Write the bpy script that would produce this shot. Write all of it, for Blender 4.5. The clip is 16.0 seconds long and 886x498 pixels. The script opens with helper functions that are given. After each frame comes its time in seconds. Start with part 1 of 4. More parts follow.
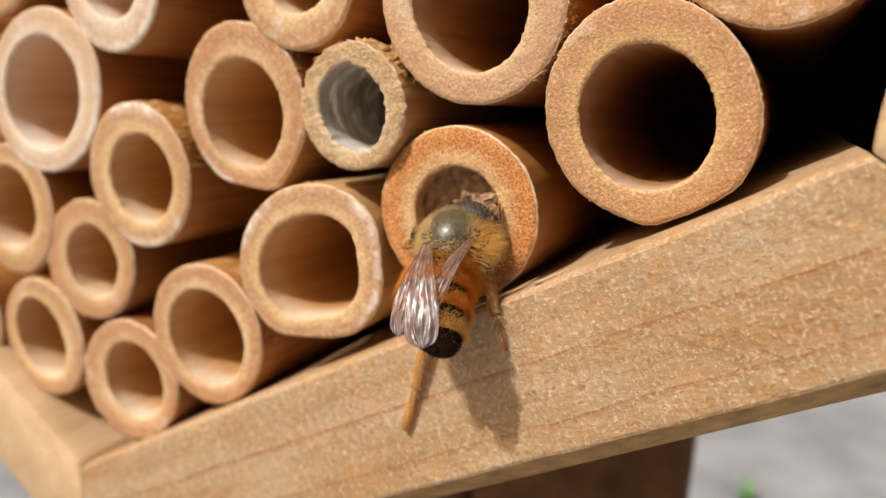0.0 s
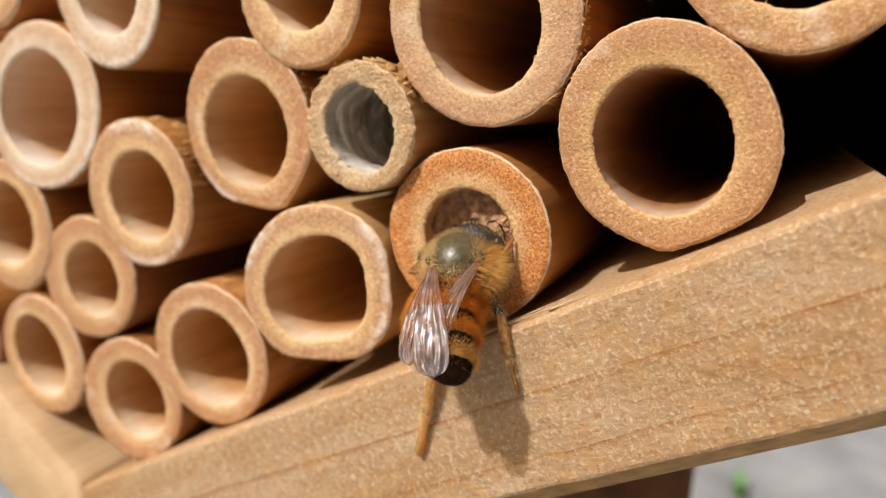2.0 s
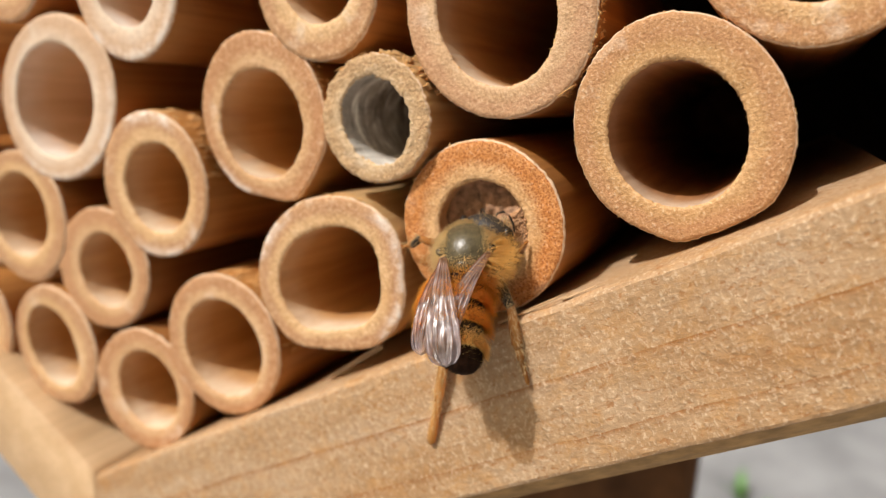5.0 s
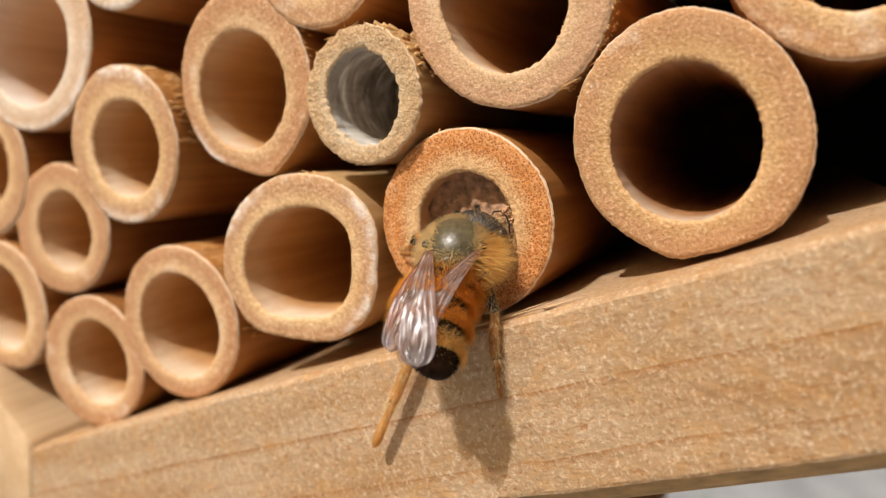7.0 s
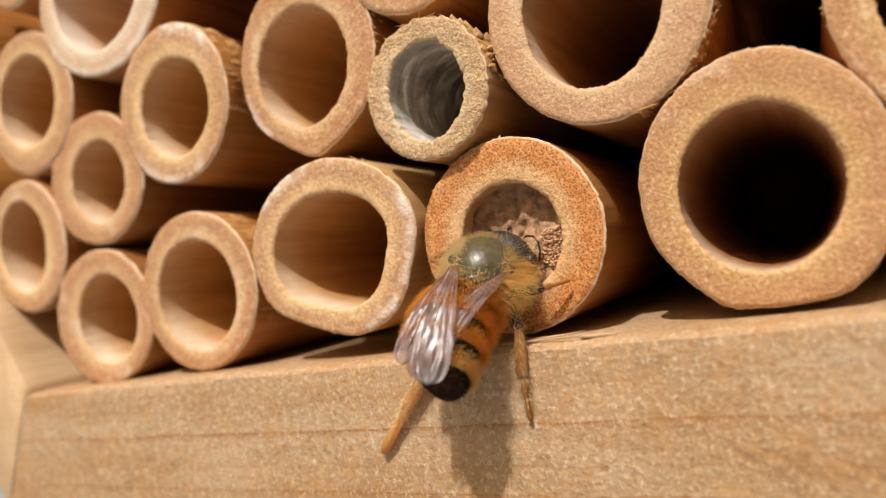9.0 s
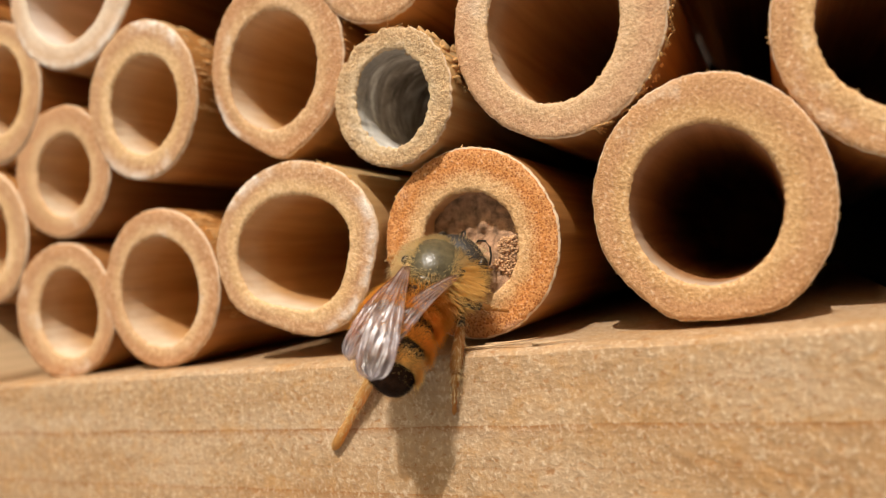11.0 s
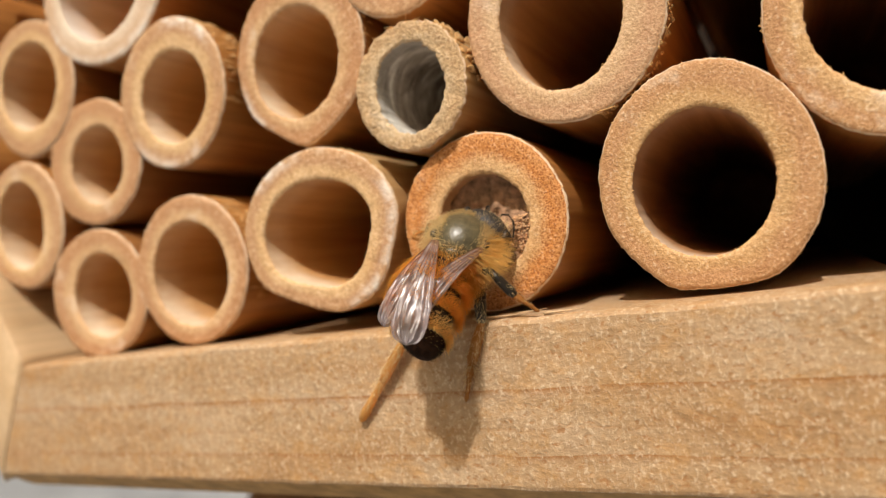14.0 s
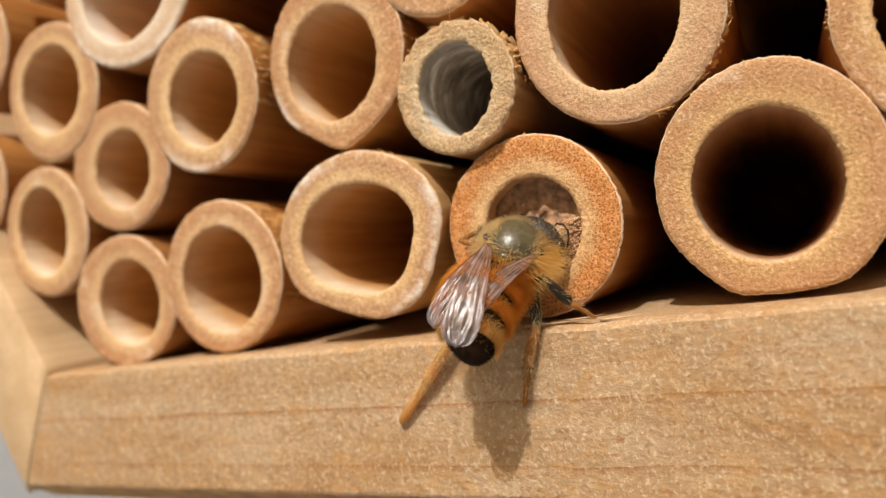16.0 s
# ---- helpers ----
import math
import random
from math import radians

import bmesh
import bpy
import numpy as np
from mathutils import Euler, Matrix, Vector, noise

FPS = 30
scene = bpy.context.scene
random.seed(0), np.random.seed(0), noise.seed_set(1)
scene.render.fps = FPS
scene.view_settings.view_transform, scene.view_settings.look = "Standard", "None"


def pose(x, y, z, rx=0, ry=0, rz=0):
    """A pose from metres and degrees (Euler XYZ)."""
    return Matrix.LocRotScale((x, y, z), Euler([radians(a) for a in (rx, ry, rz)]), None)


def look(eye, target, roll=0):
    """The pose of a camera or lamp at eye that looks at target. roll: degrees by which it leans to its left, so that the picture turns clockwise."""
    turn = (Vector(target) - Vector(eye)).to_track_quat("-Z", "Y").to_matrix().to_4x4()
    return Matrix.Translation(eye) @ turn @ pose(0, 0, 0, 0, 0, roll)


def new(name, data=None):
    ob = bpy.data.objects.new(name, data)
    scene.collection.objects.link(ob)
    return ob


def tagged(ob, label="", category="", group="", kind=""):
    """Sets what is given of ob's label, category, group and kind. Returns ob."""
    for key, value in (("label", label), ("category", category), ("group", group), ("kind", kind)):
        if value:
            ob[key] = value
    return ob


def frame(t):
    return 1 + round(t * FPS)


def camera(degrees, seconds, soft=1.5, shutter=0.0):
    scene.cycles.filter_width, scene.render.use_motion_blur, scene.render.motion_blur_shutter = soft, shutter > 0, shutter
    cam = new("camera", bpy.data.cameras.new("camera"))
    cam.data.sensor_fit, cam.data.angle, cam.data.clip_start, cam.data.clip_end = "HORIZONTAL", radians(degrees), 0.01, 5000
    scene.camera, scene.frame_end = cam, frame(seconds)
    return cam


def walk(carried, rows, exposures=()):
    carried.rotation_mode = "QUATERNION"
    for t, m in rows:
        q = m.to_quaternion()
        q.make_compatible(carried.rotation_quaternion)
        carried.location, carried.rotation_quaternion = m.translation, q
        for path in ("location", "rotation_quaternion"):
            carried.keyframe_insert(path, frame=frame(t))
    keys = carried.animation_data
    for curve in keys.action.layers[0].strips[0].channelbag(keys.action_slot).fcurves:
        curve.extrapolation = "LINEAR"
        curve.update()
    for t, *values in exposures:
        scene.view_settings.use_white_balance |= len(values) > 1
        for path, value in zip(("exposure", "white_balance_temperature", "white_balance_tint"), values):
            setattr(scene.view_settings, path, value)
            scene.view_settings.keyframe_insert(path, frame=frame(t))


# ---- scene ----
# Lengths below are in millimetres; MM turns them into metres.
MM = 0.001
cam = camera(67.0, 16.0, soft=1.35)
cam.data.dof.use_dof = True
cam.data.dof.focus_distance = 0.0392
cam.data.dof.aperture_fstop = 29.5
# seconds, place of the lens in millimetres, turn in degrees
PATH = [
    (0.0, 32.892, -37.642, 3.322, 91.590, 24.055, 29.769),
    (0.5, 32.255, -36.632, 3.462, 91.528, 24.174, 29.526),
    (1.0, 31.749, -35.449, 3.558, 91.232, 24.412, 29.308),
    (1.5, 30.966, -36.540, 4.467, 91.319, 24.110, 29.555),
    (2.0, 32.331, -37.150, 5.584, 90.856, 24.451, 29.137),
    (2.5, 31.002, -36.015, 4.774, 90.895, 24.731, 29.176),
    (3.0, 30.220, -36.482, 5.094, 91.081, 24.281, 29.227),
    (3.5, 30.937, -37.553, 5.691, 91.143, 24.154, 29.293),
    (6.0, 31.763, -38.149, 5.279, 90.723, 23.655, 29.231),
    (6.5, 31.109, -38.043, 5.252, 91.114, 21.881, 29.158),
    (7.0, 30.447, -35.022, 4.672, 90.699, 18.389, 28.132),
    (7.5, 29.142, -33.341, 6.109, 89.950, 16.459, 27.540),
    (8.0, 29.227, -33.588, 4.561, 91.350, 12.812, 28.529),
    (8.5, 28.840, -34.983, 4.843, 91.281, 10.906, 29.200),
    (9.0, 28.186, -34.259, 4.537, 92.298, 9.120, 29.205),
    (11.5, 29.791, -35.166, 4.784, 92.337, 7.223, 26.790),
    (12.0, 28.903, -36.718, 6.150, 92.040, 7.384, 27.226),
    (12.5, 28.815, -37.247, 4.838, 92.053, 7.654, 27.433),
    (13.0, 28.880, -37.958, 4.662, 92.118, 7.258, 27.534),
    (13.5, 29.750, -38.200, 4.339, 91.812, 7.711, 27.433),
    (14.0, 30.120, -37.651, 3.335, 92.004, 7.740, 27.591),
    (14.5, 29.058, -37.361, 2.595, 91.412, 8.326, 27.490),
    (15.0, 27.878, -36.365, 2.943, 91.890, 8.408, 27.478),
    (15.5, 26.914, -36.743, 3.648, 91.938, 8.088, 27.589),
    (16.0, 26.802, -38.085, 4.137, 92.009, 8.186, 27.395),
]
# the house stands on one of its six corners: its own floor is turned 30 degrees out of the level
HOUSE = pose(0, 0, 0, 0, -30, 0)
walk(cam, [(t, HOUSE @ pose(x * MM, y * MM, z * MM, rx, ry, rz)) for t, x, y, z, rx, ry, rz in PATH],
     exposures=[(0.0, -0.10, 6400, 10), (9.0, -0.10, 6500, 10), (11.5, -0.11, 6630, 8), (16.0, -0.12, 6600, 8)])

# ---- light ----
SUN_FROM = (HOUSE.to_3x3() @ Vector((0.2, -1.0, 1.45))).normalized()
world = bpy.data.worlds.new("world")
scene.world = world
world.use_nodes = True
sky = world.node_tree.nodes.new("ShaderNodeTexSky")
sky.sky_type, sky.sun_disc = "NISHITA", False
sky.sun_elevation = math.asin(SUN_FROM.z)
sky.air_density, sky.dust_density, sky.ozone_density = 0.3, 9.0, 0.2
sky.sun_rotation = math.atan2(SUN_FROM.x, SUN_FROM.y)
background = world.node_tree.nodes["Background"]
background.inputs["Strength"].default_value = 0.068
# hazy sky over a sunlit garden: a warm fill
haze = world.node_tree.nodes.new("ShaderNodeMix")
haze.data_type, haze.blend_type = "RGBA", "MULTIPLY"
haze.inputs[0].default_value = 1.0
haze.inputs[7].default_value = (1.0, 0.88, 0.60, 1)
world.node_tree.links.new(sky.outputs["Color"], haze.inputs[6])
world.node_tree.links.new(haze.outputs[2], background.inputs["Color"])
sun = new("sun", bpy.data.lights.new("sun", "SUN"))
sun.data.energy, sun.data.angle, sun.data.color = 4.0, radians(0.55), (1.0, 0.965, 0.955)
sun.matrix_world = look(SUN_FROM, (0, 0, 0))


# ---- materials ----
class Paint:
    """A procedural material under construction; coordinates are the object's own, in millimetres."""

    def __init__(self, name, roughness=0.7, specular=0.3):
        self.mat = bpy.data.materials.new(name)
        self.mat.use_nodes = True
        self.nt = self.mat.node_tree
        self.bsdf = self.nt.nodes["Principled BSDF"]
        self.bsdf.inputs["Roughness"].default_value = roughness
        self.bsdf.inputs["Specular IOR Level"].default_value = specular
        self.coord = self.nt.nodes.new("ShaderNodeTexCoord").outputs["Object"]

    def node(self, kind, **values):
        n = self.nt.nodes.new(kind)
        for key, value in values.items():
            n.inputs[key.replace("_", " ")].default_value = value
        return n

    def link(self, a, b):
        self.nt.links.new(a, b)

    def mapped(self, sx, sy, sz, turn=(0, 0, 0)):
        n = self.nt.nodes.new("ShaderNodeMapping")
        n.inputs["Scale"].default_value = (sx * 1000, sy * 1000, sz * 1000)
        n.inputs["Rotation"].default_value = [radians(a) for a in turn]
        self.link(self.coord, n.inputs["Vector"])
        shift = self.nt.nodes.new("ShaderNodeObjectInfo")
        add = self.nt.nodes.new("ShaderNodeVectorMath")
        spread = self.nt.nodes.new("ShaderNodeMath")
        spread.operation = "MULTIPLY"
        spread.inputs[1].default_value = 37.0
        self.link(shift.outputs["Random"], spread.inputs[0])
        self.link(n.outputs["Vector"], add.inputs[0])
        self.link(spread.outputs[0], add.inputs[1])
        return add.outputs["Vector"]

    def noise(self, sx, sy, sz, detail=4.0, rough=0.55, warp=0.0):
        n = self.node("ShaderNodeTexNoise", Scale=1.0, Detail=detail, Roughness=rough, Distortion=warp)
        self.link(self.mapped(sx, sy, sz), n.inputs["Vector"])
        return n.outputs["Fac"]

    def cells(self, sx, sy, sz, feature="F1"):
        n = self.node("ShaderNodeTexVoronoi", Scale=1.0)
        n.feature = feature
        self.link(self.mapped(sx, sy, sz), n.inputs["Vector"])
        return n.outputs["Distance"]

    def bands(self, sx, sy, sz, warp=2.0, detail=2.0, axis="Z"):
        n = self.node("ShaderNodeTexWave", Scale=1.0, Distortion=warp, Detail=detail)
        n.bands_direction = axis
        self.link(self.mapped(sx, sy, sz), n.inputs["Vector"])
        return n.outputs["Fac"]

    def ramp(self, fac, stops):
        n = self.nt.nodes.new("ShaderNodeValToRGB")
        made = n.color_ramp.elements
        made[0].position, made[1].position = stops[0][0], stops[-1][0]
        made[0].color, made[len(made) - 1].color = (*stops[0][1], 1), (*stops[-1][1], 1)
        for at, colour in stops[1:-1]:
            made.new(at).color = (*colour, 1)
        self.link(fac, n.inputs["Fac"])
        return n.outputs["Color"]

    def mix(self, a, b, fac, how="MIX"):
        n = self.nt.nodes.new("ShaderNodeMix")
        n.data_type, n.blend_type = "RGBA", how
        for value, slot in ((fac, 0), (a, 6), (b, 7)):
            if isinstance(value, bpy.types.NodeSocket):
                self.link(value, n.inputs[slot])
            else:
                n.inputs[slot].default_value = value if slot == 0 else (*value, 1)
        return n.outputs[2]

    def colour(self, socket):
        self.link(socket, self.bsdf.inputs["Base Color"])
        return self

    def bump(self, *layers):
        """Layers of (height, millimetres)."""
        last = None
        for height, depth in layers:
            n = self.node("ShaderNodeBump", Strength=1.0, Distance=depth * MM)
            self.link(height, n.inputs["Height"])
            if last:
                self.link(last, n.inputs["Normal"])
            last = n.outputs["Normal"]
        self.link(last, self.bsdf.inputs["Normal"])
        return self


def grey(v):
    return (v, v, v)


def board_wood(name):
    p = Paint(name, 0.6, 0.35)
    broad = p.noise(0.05, 0.05, 0.25, 4)
    fibre = p.noise(1.5, 1.6, 2.8, 4, 0.6)
    fleck = p.noise(4.2, 4.2, 3.2, 4, 0.66, 0.3)
    nick = p.noise(2.3, 2.3, 3.4, 3, 0.62, 0.4)
    smear = p.noise(0.55, 0.55, 0.8, 4, 0.6, 0.6)
    saw = p.noise(2.6, 2.6, 0.45, 4, 0.65)
    c = p.ramp(broad, [(0.32, (0.42, 0.225, 0.09)), (0.5, (0.50, 0.32, 0.168)), (0.68, (0.57, 0.405, 0.255))])
    c = p.mix(c, p.ramp(fibre, [(0.32, (0.70, 0.64, 0.56)), (0.58, grey(1.0))]), 0.4, "MULTIPLY")
    c = p.mix(c, p.ramp(saw, [(0.36, grey(0.80)), (0.58, grey(1.0))]), 0.6, "MULTIPLY")
    # fine growth lines run the length of the board
    split = p.nt.nodes.new("ShaderNodeSeparateXYZ")
    p.link(p.coord, split.inputs[0])
    wander = p.nt.nodes.new("ShaderNodeMath")
    wander.operation = "MULTIPLY_ADD"
    wander.inputs[1].default_value = 0.0008
    p.link(p.noise(0.10, 0.10, 0.05, 5, 0.6), wander.inputs[0])
    p.link(split.outputs["Z"], wander.inputs[2])
    for at, strength, soft in ((-0.00385, 1.0, 0.0011), (-0.00785, 0.9, 0.0009), (-0.0062, 0.35, 0.0004), (-0.0018, 0.3, 0.0005)):
        above = p.node("ShaderNodeMapRange", From_Min=at, From_Max=at + 0.00009)
        below = p.node("ShaderNodeMapRange", From_Min=at - soft, From_Max=at)
        p.link(wander.outputs[0], above.inputs["Value"])
        p.link(wander.outputs[0], below.inputs["Value"])
        gap = p.node("ShaderNodeMath")
        gap.operation = "SUBTRACT"
        p.link(below.outputs[0], gap.inputs[0])
        p.link(above.outputs[0], gap.inputs[1])
        sharp = p.node("ShaderNodeMath")
        sharp.operation = "POWER"
        sharp.use_clamp = True
        sharp.inputs[1].default_value = 4.0
        p.link(gap.outputs[0], sharp.inputs[0])
        worn = p.ramp(p.noise(0.35, 0.35, 0.8, 4), [(0.32, grey(0.55 * strength)), (0.58, grey(strength))])
        c = p.mix(c, (0.33, 0.13, 0.028), p.mix(sharp.outputs[0], worn, 1.0, "MULTIPLY"))
    c = p.mix(c, (0.76, 0.60, 0.42), p.ramp(fleck, [(0.52, grey(0)), (0.66, grey(0.6))]))
    c = p.mix(c, (0.36, 0.16, 0.05), p.ramp(nick, [(0.33, grey(0.75)), (0.43, grey(0))]))
    c = p.mix(c, (0.52, 0.27, 0.085), p.ramp(smear, [(0.52, grey(0)), (0.70, grey(0.5))]))
    p.colour(c)
    return p.bump((fibre, 0.025), (fleck, 0.08), (nick, 0.07)).mat


def inner_wood(name):
    p = Paint(name, 0.6, 0.35)
    c = p.ramp(p.noise(0.3, 0.02, 0.3, 4), [(0.3, (0.55, 0.36, 0.19)), (0.7, (0.70, 0.50, 0.30))])
    grain = p.noise(2.5, 0.08, 2.5, 4)
    p.colour(p.mix(c, p.ramp(grain, [(0.3, grey(0.7)), (0.6, grey(1))]), 0.6, "MULTIPLY"))
    return p.bump((grain, 0.06)).mat


def end_grain(name, light, dark, outer, dots, dot=(0.30, 0.13, 0.05), relief=1.0, bleach=0.6):
    """The sawn end of a cane: pores of the fibre bundles, closer and redder towards the rind."""
    light, dark, outer = ((r, g, b * 1.06) for r, g, b in (light, dark, outer))
    p = Paint(name, 0.7, 0.3)
    across = p.nt.nodes.new("ShaderNodeAttribute")
    across.attribute_name = "across"
    across = across.outputs["Fac"]
    c = p.ramp(p.noise(0.22, 0.05, 0.22, 3), [(0.32, dark), (0.68, light)])
    c = p.mix(c, [min(0.9, v * 1.16 + 0.02) for v in light], p.ramp(across, [(0.0, grey(0.6)), (0.06, grey(0.25)), (0.3, grey(0))]))
    ragged = p.nt.nodes.new("ShaderNodeMath")
    ragged.operation = "MULTIPLY_ADD"
    ragged.inputs[1].default_value = 0.45
    p.link(p.noise(0.7, 0.2, 0.7, 4), ragged.inputs[0])
    p.link(across, ragged.inputs[2])
    c = p.mix(c, outer, p.ramp(ragged.outputs[0], [(0.5, grey(0)), (0.84, grey(0.95)), (1.0, grey(0.75))]))
    grit = p.noise(4.6, 1.0, 4.6, 3, 0.68)
    c = p.mix(c, p.ramp(grit, [(0.33, (0.58, 0.47, 0.37)), (0.54, grey(1.0))]), 0.6, "MULTIPLY")
    c = p.mix(c, (0.86, 0.72, 0.52), p.ramp(grit, [(0.56, grey(0)), (0.70, grey(0.8 * bleach))]))
    pores = p.cells(6.6, 0.2, 6.6)
    few = p.ramp(ragged.outputs[0], [(0.28, grey(0.12)), (0.72, grey(1.0))])
    c = p.mix(c, dot, p.mix(p.ramp(pores, [(0.22, grey(dots)), (0.50, grey(0))]), few, 1.0, "MULTIPLY"))
    c = p.mix(c, (0.80, 0.68, 0.54), p.ramp(p.noise(0.28, 0.2, 0.28, 5, 0.65), [(0.60, grey(0)), (0.74, grey(bleach))]))
    # whitened, bruised stretches of the rim
    worn = p.nt.nodes.new("ShaderNodeAttribute")
    worn.attribute_name = "worn"
    patchy = p.ramp(p.noise(1.1, 0.4, 1.1, 4, 0.65), [(0.38, grey(0.05)), (0.62, grey(0.9))])
    c = p.mix(c, (0.90, 0.84, 0.76), p.mix(worn.outputs["Color"], patchy, 1.0, "MULTIPLY"))
    p.colour(c)
    return p.bump((grit, 0.085 * relief), (pores, 0.025)).mat


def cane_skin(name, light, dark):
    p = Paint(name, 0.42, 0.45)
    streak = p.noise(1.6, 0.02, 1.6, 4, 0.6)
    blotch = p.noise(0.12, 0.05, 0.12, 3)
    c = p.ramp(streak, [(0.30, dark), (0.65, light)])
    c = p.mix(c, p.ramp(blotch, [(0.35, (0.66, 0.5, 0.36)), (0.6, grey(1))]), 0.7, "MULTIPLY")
    # the sunlit strip behind the sawn end is painted paler than the rind
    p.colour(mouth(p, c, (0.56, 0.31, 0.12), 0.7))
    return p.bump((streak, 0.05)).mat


def mouth(p, c, lit_tone, most):
    """Sunlight painted into the mouth of a cane, paler near the sawn end."""
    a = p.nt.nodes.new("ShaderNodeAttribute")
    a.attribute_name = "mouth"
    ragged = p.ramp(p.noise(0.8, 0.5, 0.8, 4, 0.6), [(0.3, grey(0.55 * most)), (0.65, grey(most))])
    return p.mix(c, lit_tone, p.mix(a.outputs["Color"], ragged, 1.0, "MULTIPLY"))


def bore_wall(name, light, dark, most=0.85, lit_tone=(0.90, 0.79, 0.62)):
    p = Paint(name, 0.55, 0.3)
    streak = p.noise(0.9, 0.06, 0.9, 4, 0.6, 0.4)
    # the sun's patch on the bore's floor is painted in near the mouth
    p.colour(mouth(p, p.ramp(streak, [(0.3, dark), (0.7, light)]), lit_tone, most))
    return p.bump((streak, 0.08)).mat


def papery(name):
    """The silky lining of an old nest: pale sheen in curved streaks."""
    p = Paint(name, 0.4, 0.5)
    streak = p.noise(0.25, 0.75, 0.25, 5, 0.62, 1.4)
    # whitest at the mouth, where a sunlit crescent is painted on the lining
    p.colour(mouth(p, p.ramp(streak, [(0.34, (0.12, 0.085, 0.055)), (0.5, (0.40, 0.325, 0.25)), (0.68, (0.88, 0.83, 0.74))]), (0.92, 0.89, 0.82), 0.95))
    return p.bump((streak, 0.2)).mat


def plain(name, colour, roughness=0.6, specular=0.4, spread=0.25, scale=1.5, metallic=0.0, relief=0.03):
    p = Paint(name, roughness, specular)
    n = p.noise(scale, scale, scale, 4, 0.6)
    p.colour(p.ramp(n, [(0.3, [v * (1 - spread) for v in colour]), (0.7, [min(1, v * (1 + spread)) for v in colour])]))
    p.bsdf.inputs["Metallic"].default_value = metallic
    return p.bump((n, relief)).mat


def bristle(name, colour):
    """Fine hair that also lets light through."""
    p = Paint(name, 0.55, 0.2)
    c = p.ramp(p.noise(0.9, 0.9, 0.9, 3), [(0.3, [v * 0.75 for v in colour]), (0.7, colour)])
    p.colour(c)
    glow = p.nt.nodes.new("ShaderNodeBsdfTranslucent")
    p.link(c, glow.inputs["Color"])
    both = p.nt.nodes.new("ShaderNodeMixShader")
    both.inputs[0].default_value = 0.58
    p.link(p.bsdf.outputs[0], both.inputs[1])
    p.link(glow.outputs[0], both.inputs[2])
    p.link(both.outputs[0], p.nt.nodes["Material Output"].inputs["Surface"])
    return p.mat


M_BOARD = board_wood("pine_front")
M_BOARD_IN = inner_wood("pine_inside")
M_END = end_grain("cane_end_tan", (0.67, 0.42, 0.19), (0.53, 0.295, 0.11), (0.54, 0.29, 0.13), 0.35)
M_END_LIGHT = end_grain("cane_end_light", (0.77, 0.525, 0.27), (0.64, 0.39, 0.17), (0.54, 0.30, 0.145), 0.30)
M_END_PALE = end_grain("cane_end_pale", (0.82, 0.68, 0.51), (0.72, 0.53, 0.35), (0.66, 0.44, 0.26), 0.1)
M_END_PINK = end_grain("cane_end_pinkish", (0.70, 0.455, 0.235), (0.57, 0.335, 0.15), (0.53, 0.275, 0.125), 0.3)
M_END_FROST = end_grain("cane_end_frosted", (0.71, 0.49, 0.28), (0.60, 0.375, 0.185), (0.58, 0.34, 0.18), 0.25, bleach=0.45)
M_END_ORANGE = end_grain("cane_end_orange", (0.76, 0.50, 0.24), (0.64, 0.35, 0.13), (0.64, 0.255, 0.062), 0.95, (0.31, 0.085, 0.018), bleach=0.42)
M_END_ROUGH = end_grain("cane_end_rough", (0.77, 0.59, 0.35), (0.63, 0.43, 0.22), (0.66, 0.44, 0.22), 0.5, relief=2.6)
M_FIBRE = plain("cane_fibre_torn", (0.68, 0.40, 0.16), 0.7, 0.3, 0.25, 1.2)
M_EDGE = plain("cane_edge_bleached", (0.76, 0.575, 0.40), 0.7, 0.3, 0.2, 1.2)
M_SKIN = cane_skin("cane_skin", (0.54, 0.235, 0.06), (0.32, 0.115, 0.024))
# darker copy of the skin, with shade painted in for rinds in the gaps
M_SKIN_SHADE = cane_skin("cane_skin_shade", (0.36, 0.15, 0.04), (0.20, 0.07, 0.017))
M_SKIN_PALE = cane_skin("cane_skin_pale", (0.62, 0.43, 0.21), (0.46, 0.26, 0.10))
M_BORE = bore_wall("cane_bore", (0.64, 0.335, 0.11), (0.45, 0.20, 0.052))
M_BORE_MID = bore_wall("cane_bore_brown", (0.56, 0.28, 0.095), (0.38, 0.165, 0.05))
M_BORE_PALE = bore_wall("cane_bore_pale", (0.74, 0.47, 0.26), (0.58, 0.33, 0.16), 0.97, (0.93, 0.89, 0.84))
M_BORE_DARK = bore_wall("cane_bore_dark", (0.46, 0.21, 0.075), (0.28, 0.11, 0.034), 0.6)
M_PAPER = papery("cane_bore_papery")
M_MUD = plain("dry_mud", (0.37, 0.215, 0.125), 0.85, 0.2, 0.6, 1.4, relief=0.4)
M_CRUMB = plain("dry_mud_crumbs", (0.62, 0.37, 0.20), 0.85, 0.2, 0.3, 2.0, relief=0.15)
M_POST = plain("brown_stained_wood", (0.15, 0.068, 0.025), 0.65, 0.15, 0.4, 0.15)
# browner, darker pine: the underside's shade is put into its colour
M_UNDER = plain("pine_underside_shaded", (0.46, 0.27, 0.105), 0.75, 0.2, 0.35, 0.5, relief=0.1)
# near-black: the deep shade inside the house is put into this colour
M_BACK = plain("back_board_shade", (0.05, 0.03, 0.018), 0.8, 0.2, 0.4, 0.3)
M_GROUND = plain("grey_paving", (0.31, 0.32, 0.335), 0.9, 0.2, 0.25, 0.006, relief=2.0)
M_GRASS = plain("weed_green", (0.11, 0.29, 0.05), 0.6, 0.3, 0.3, 0.05)
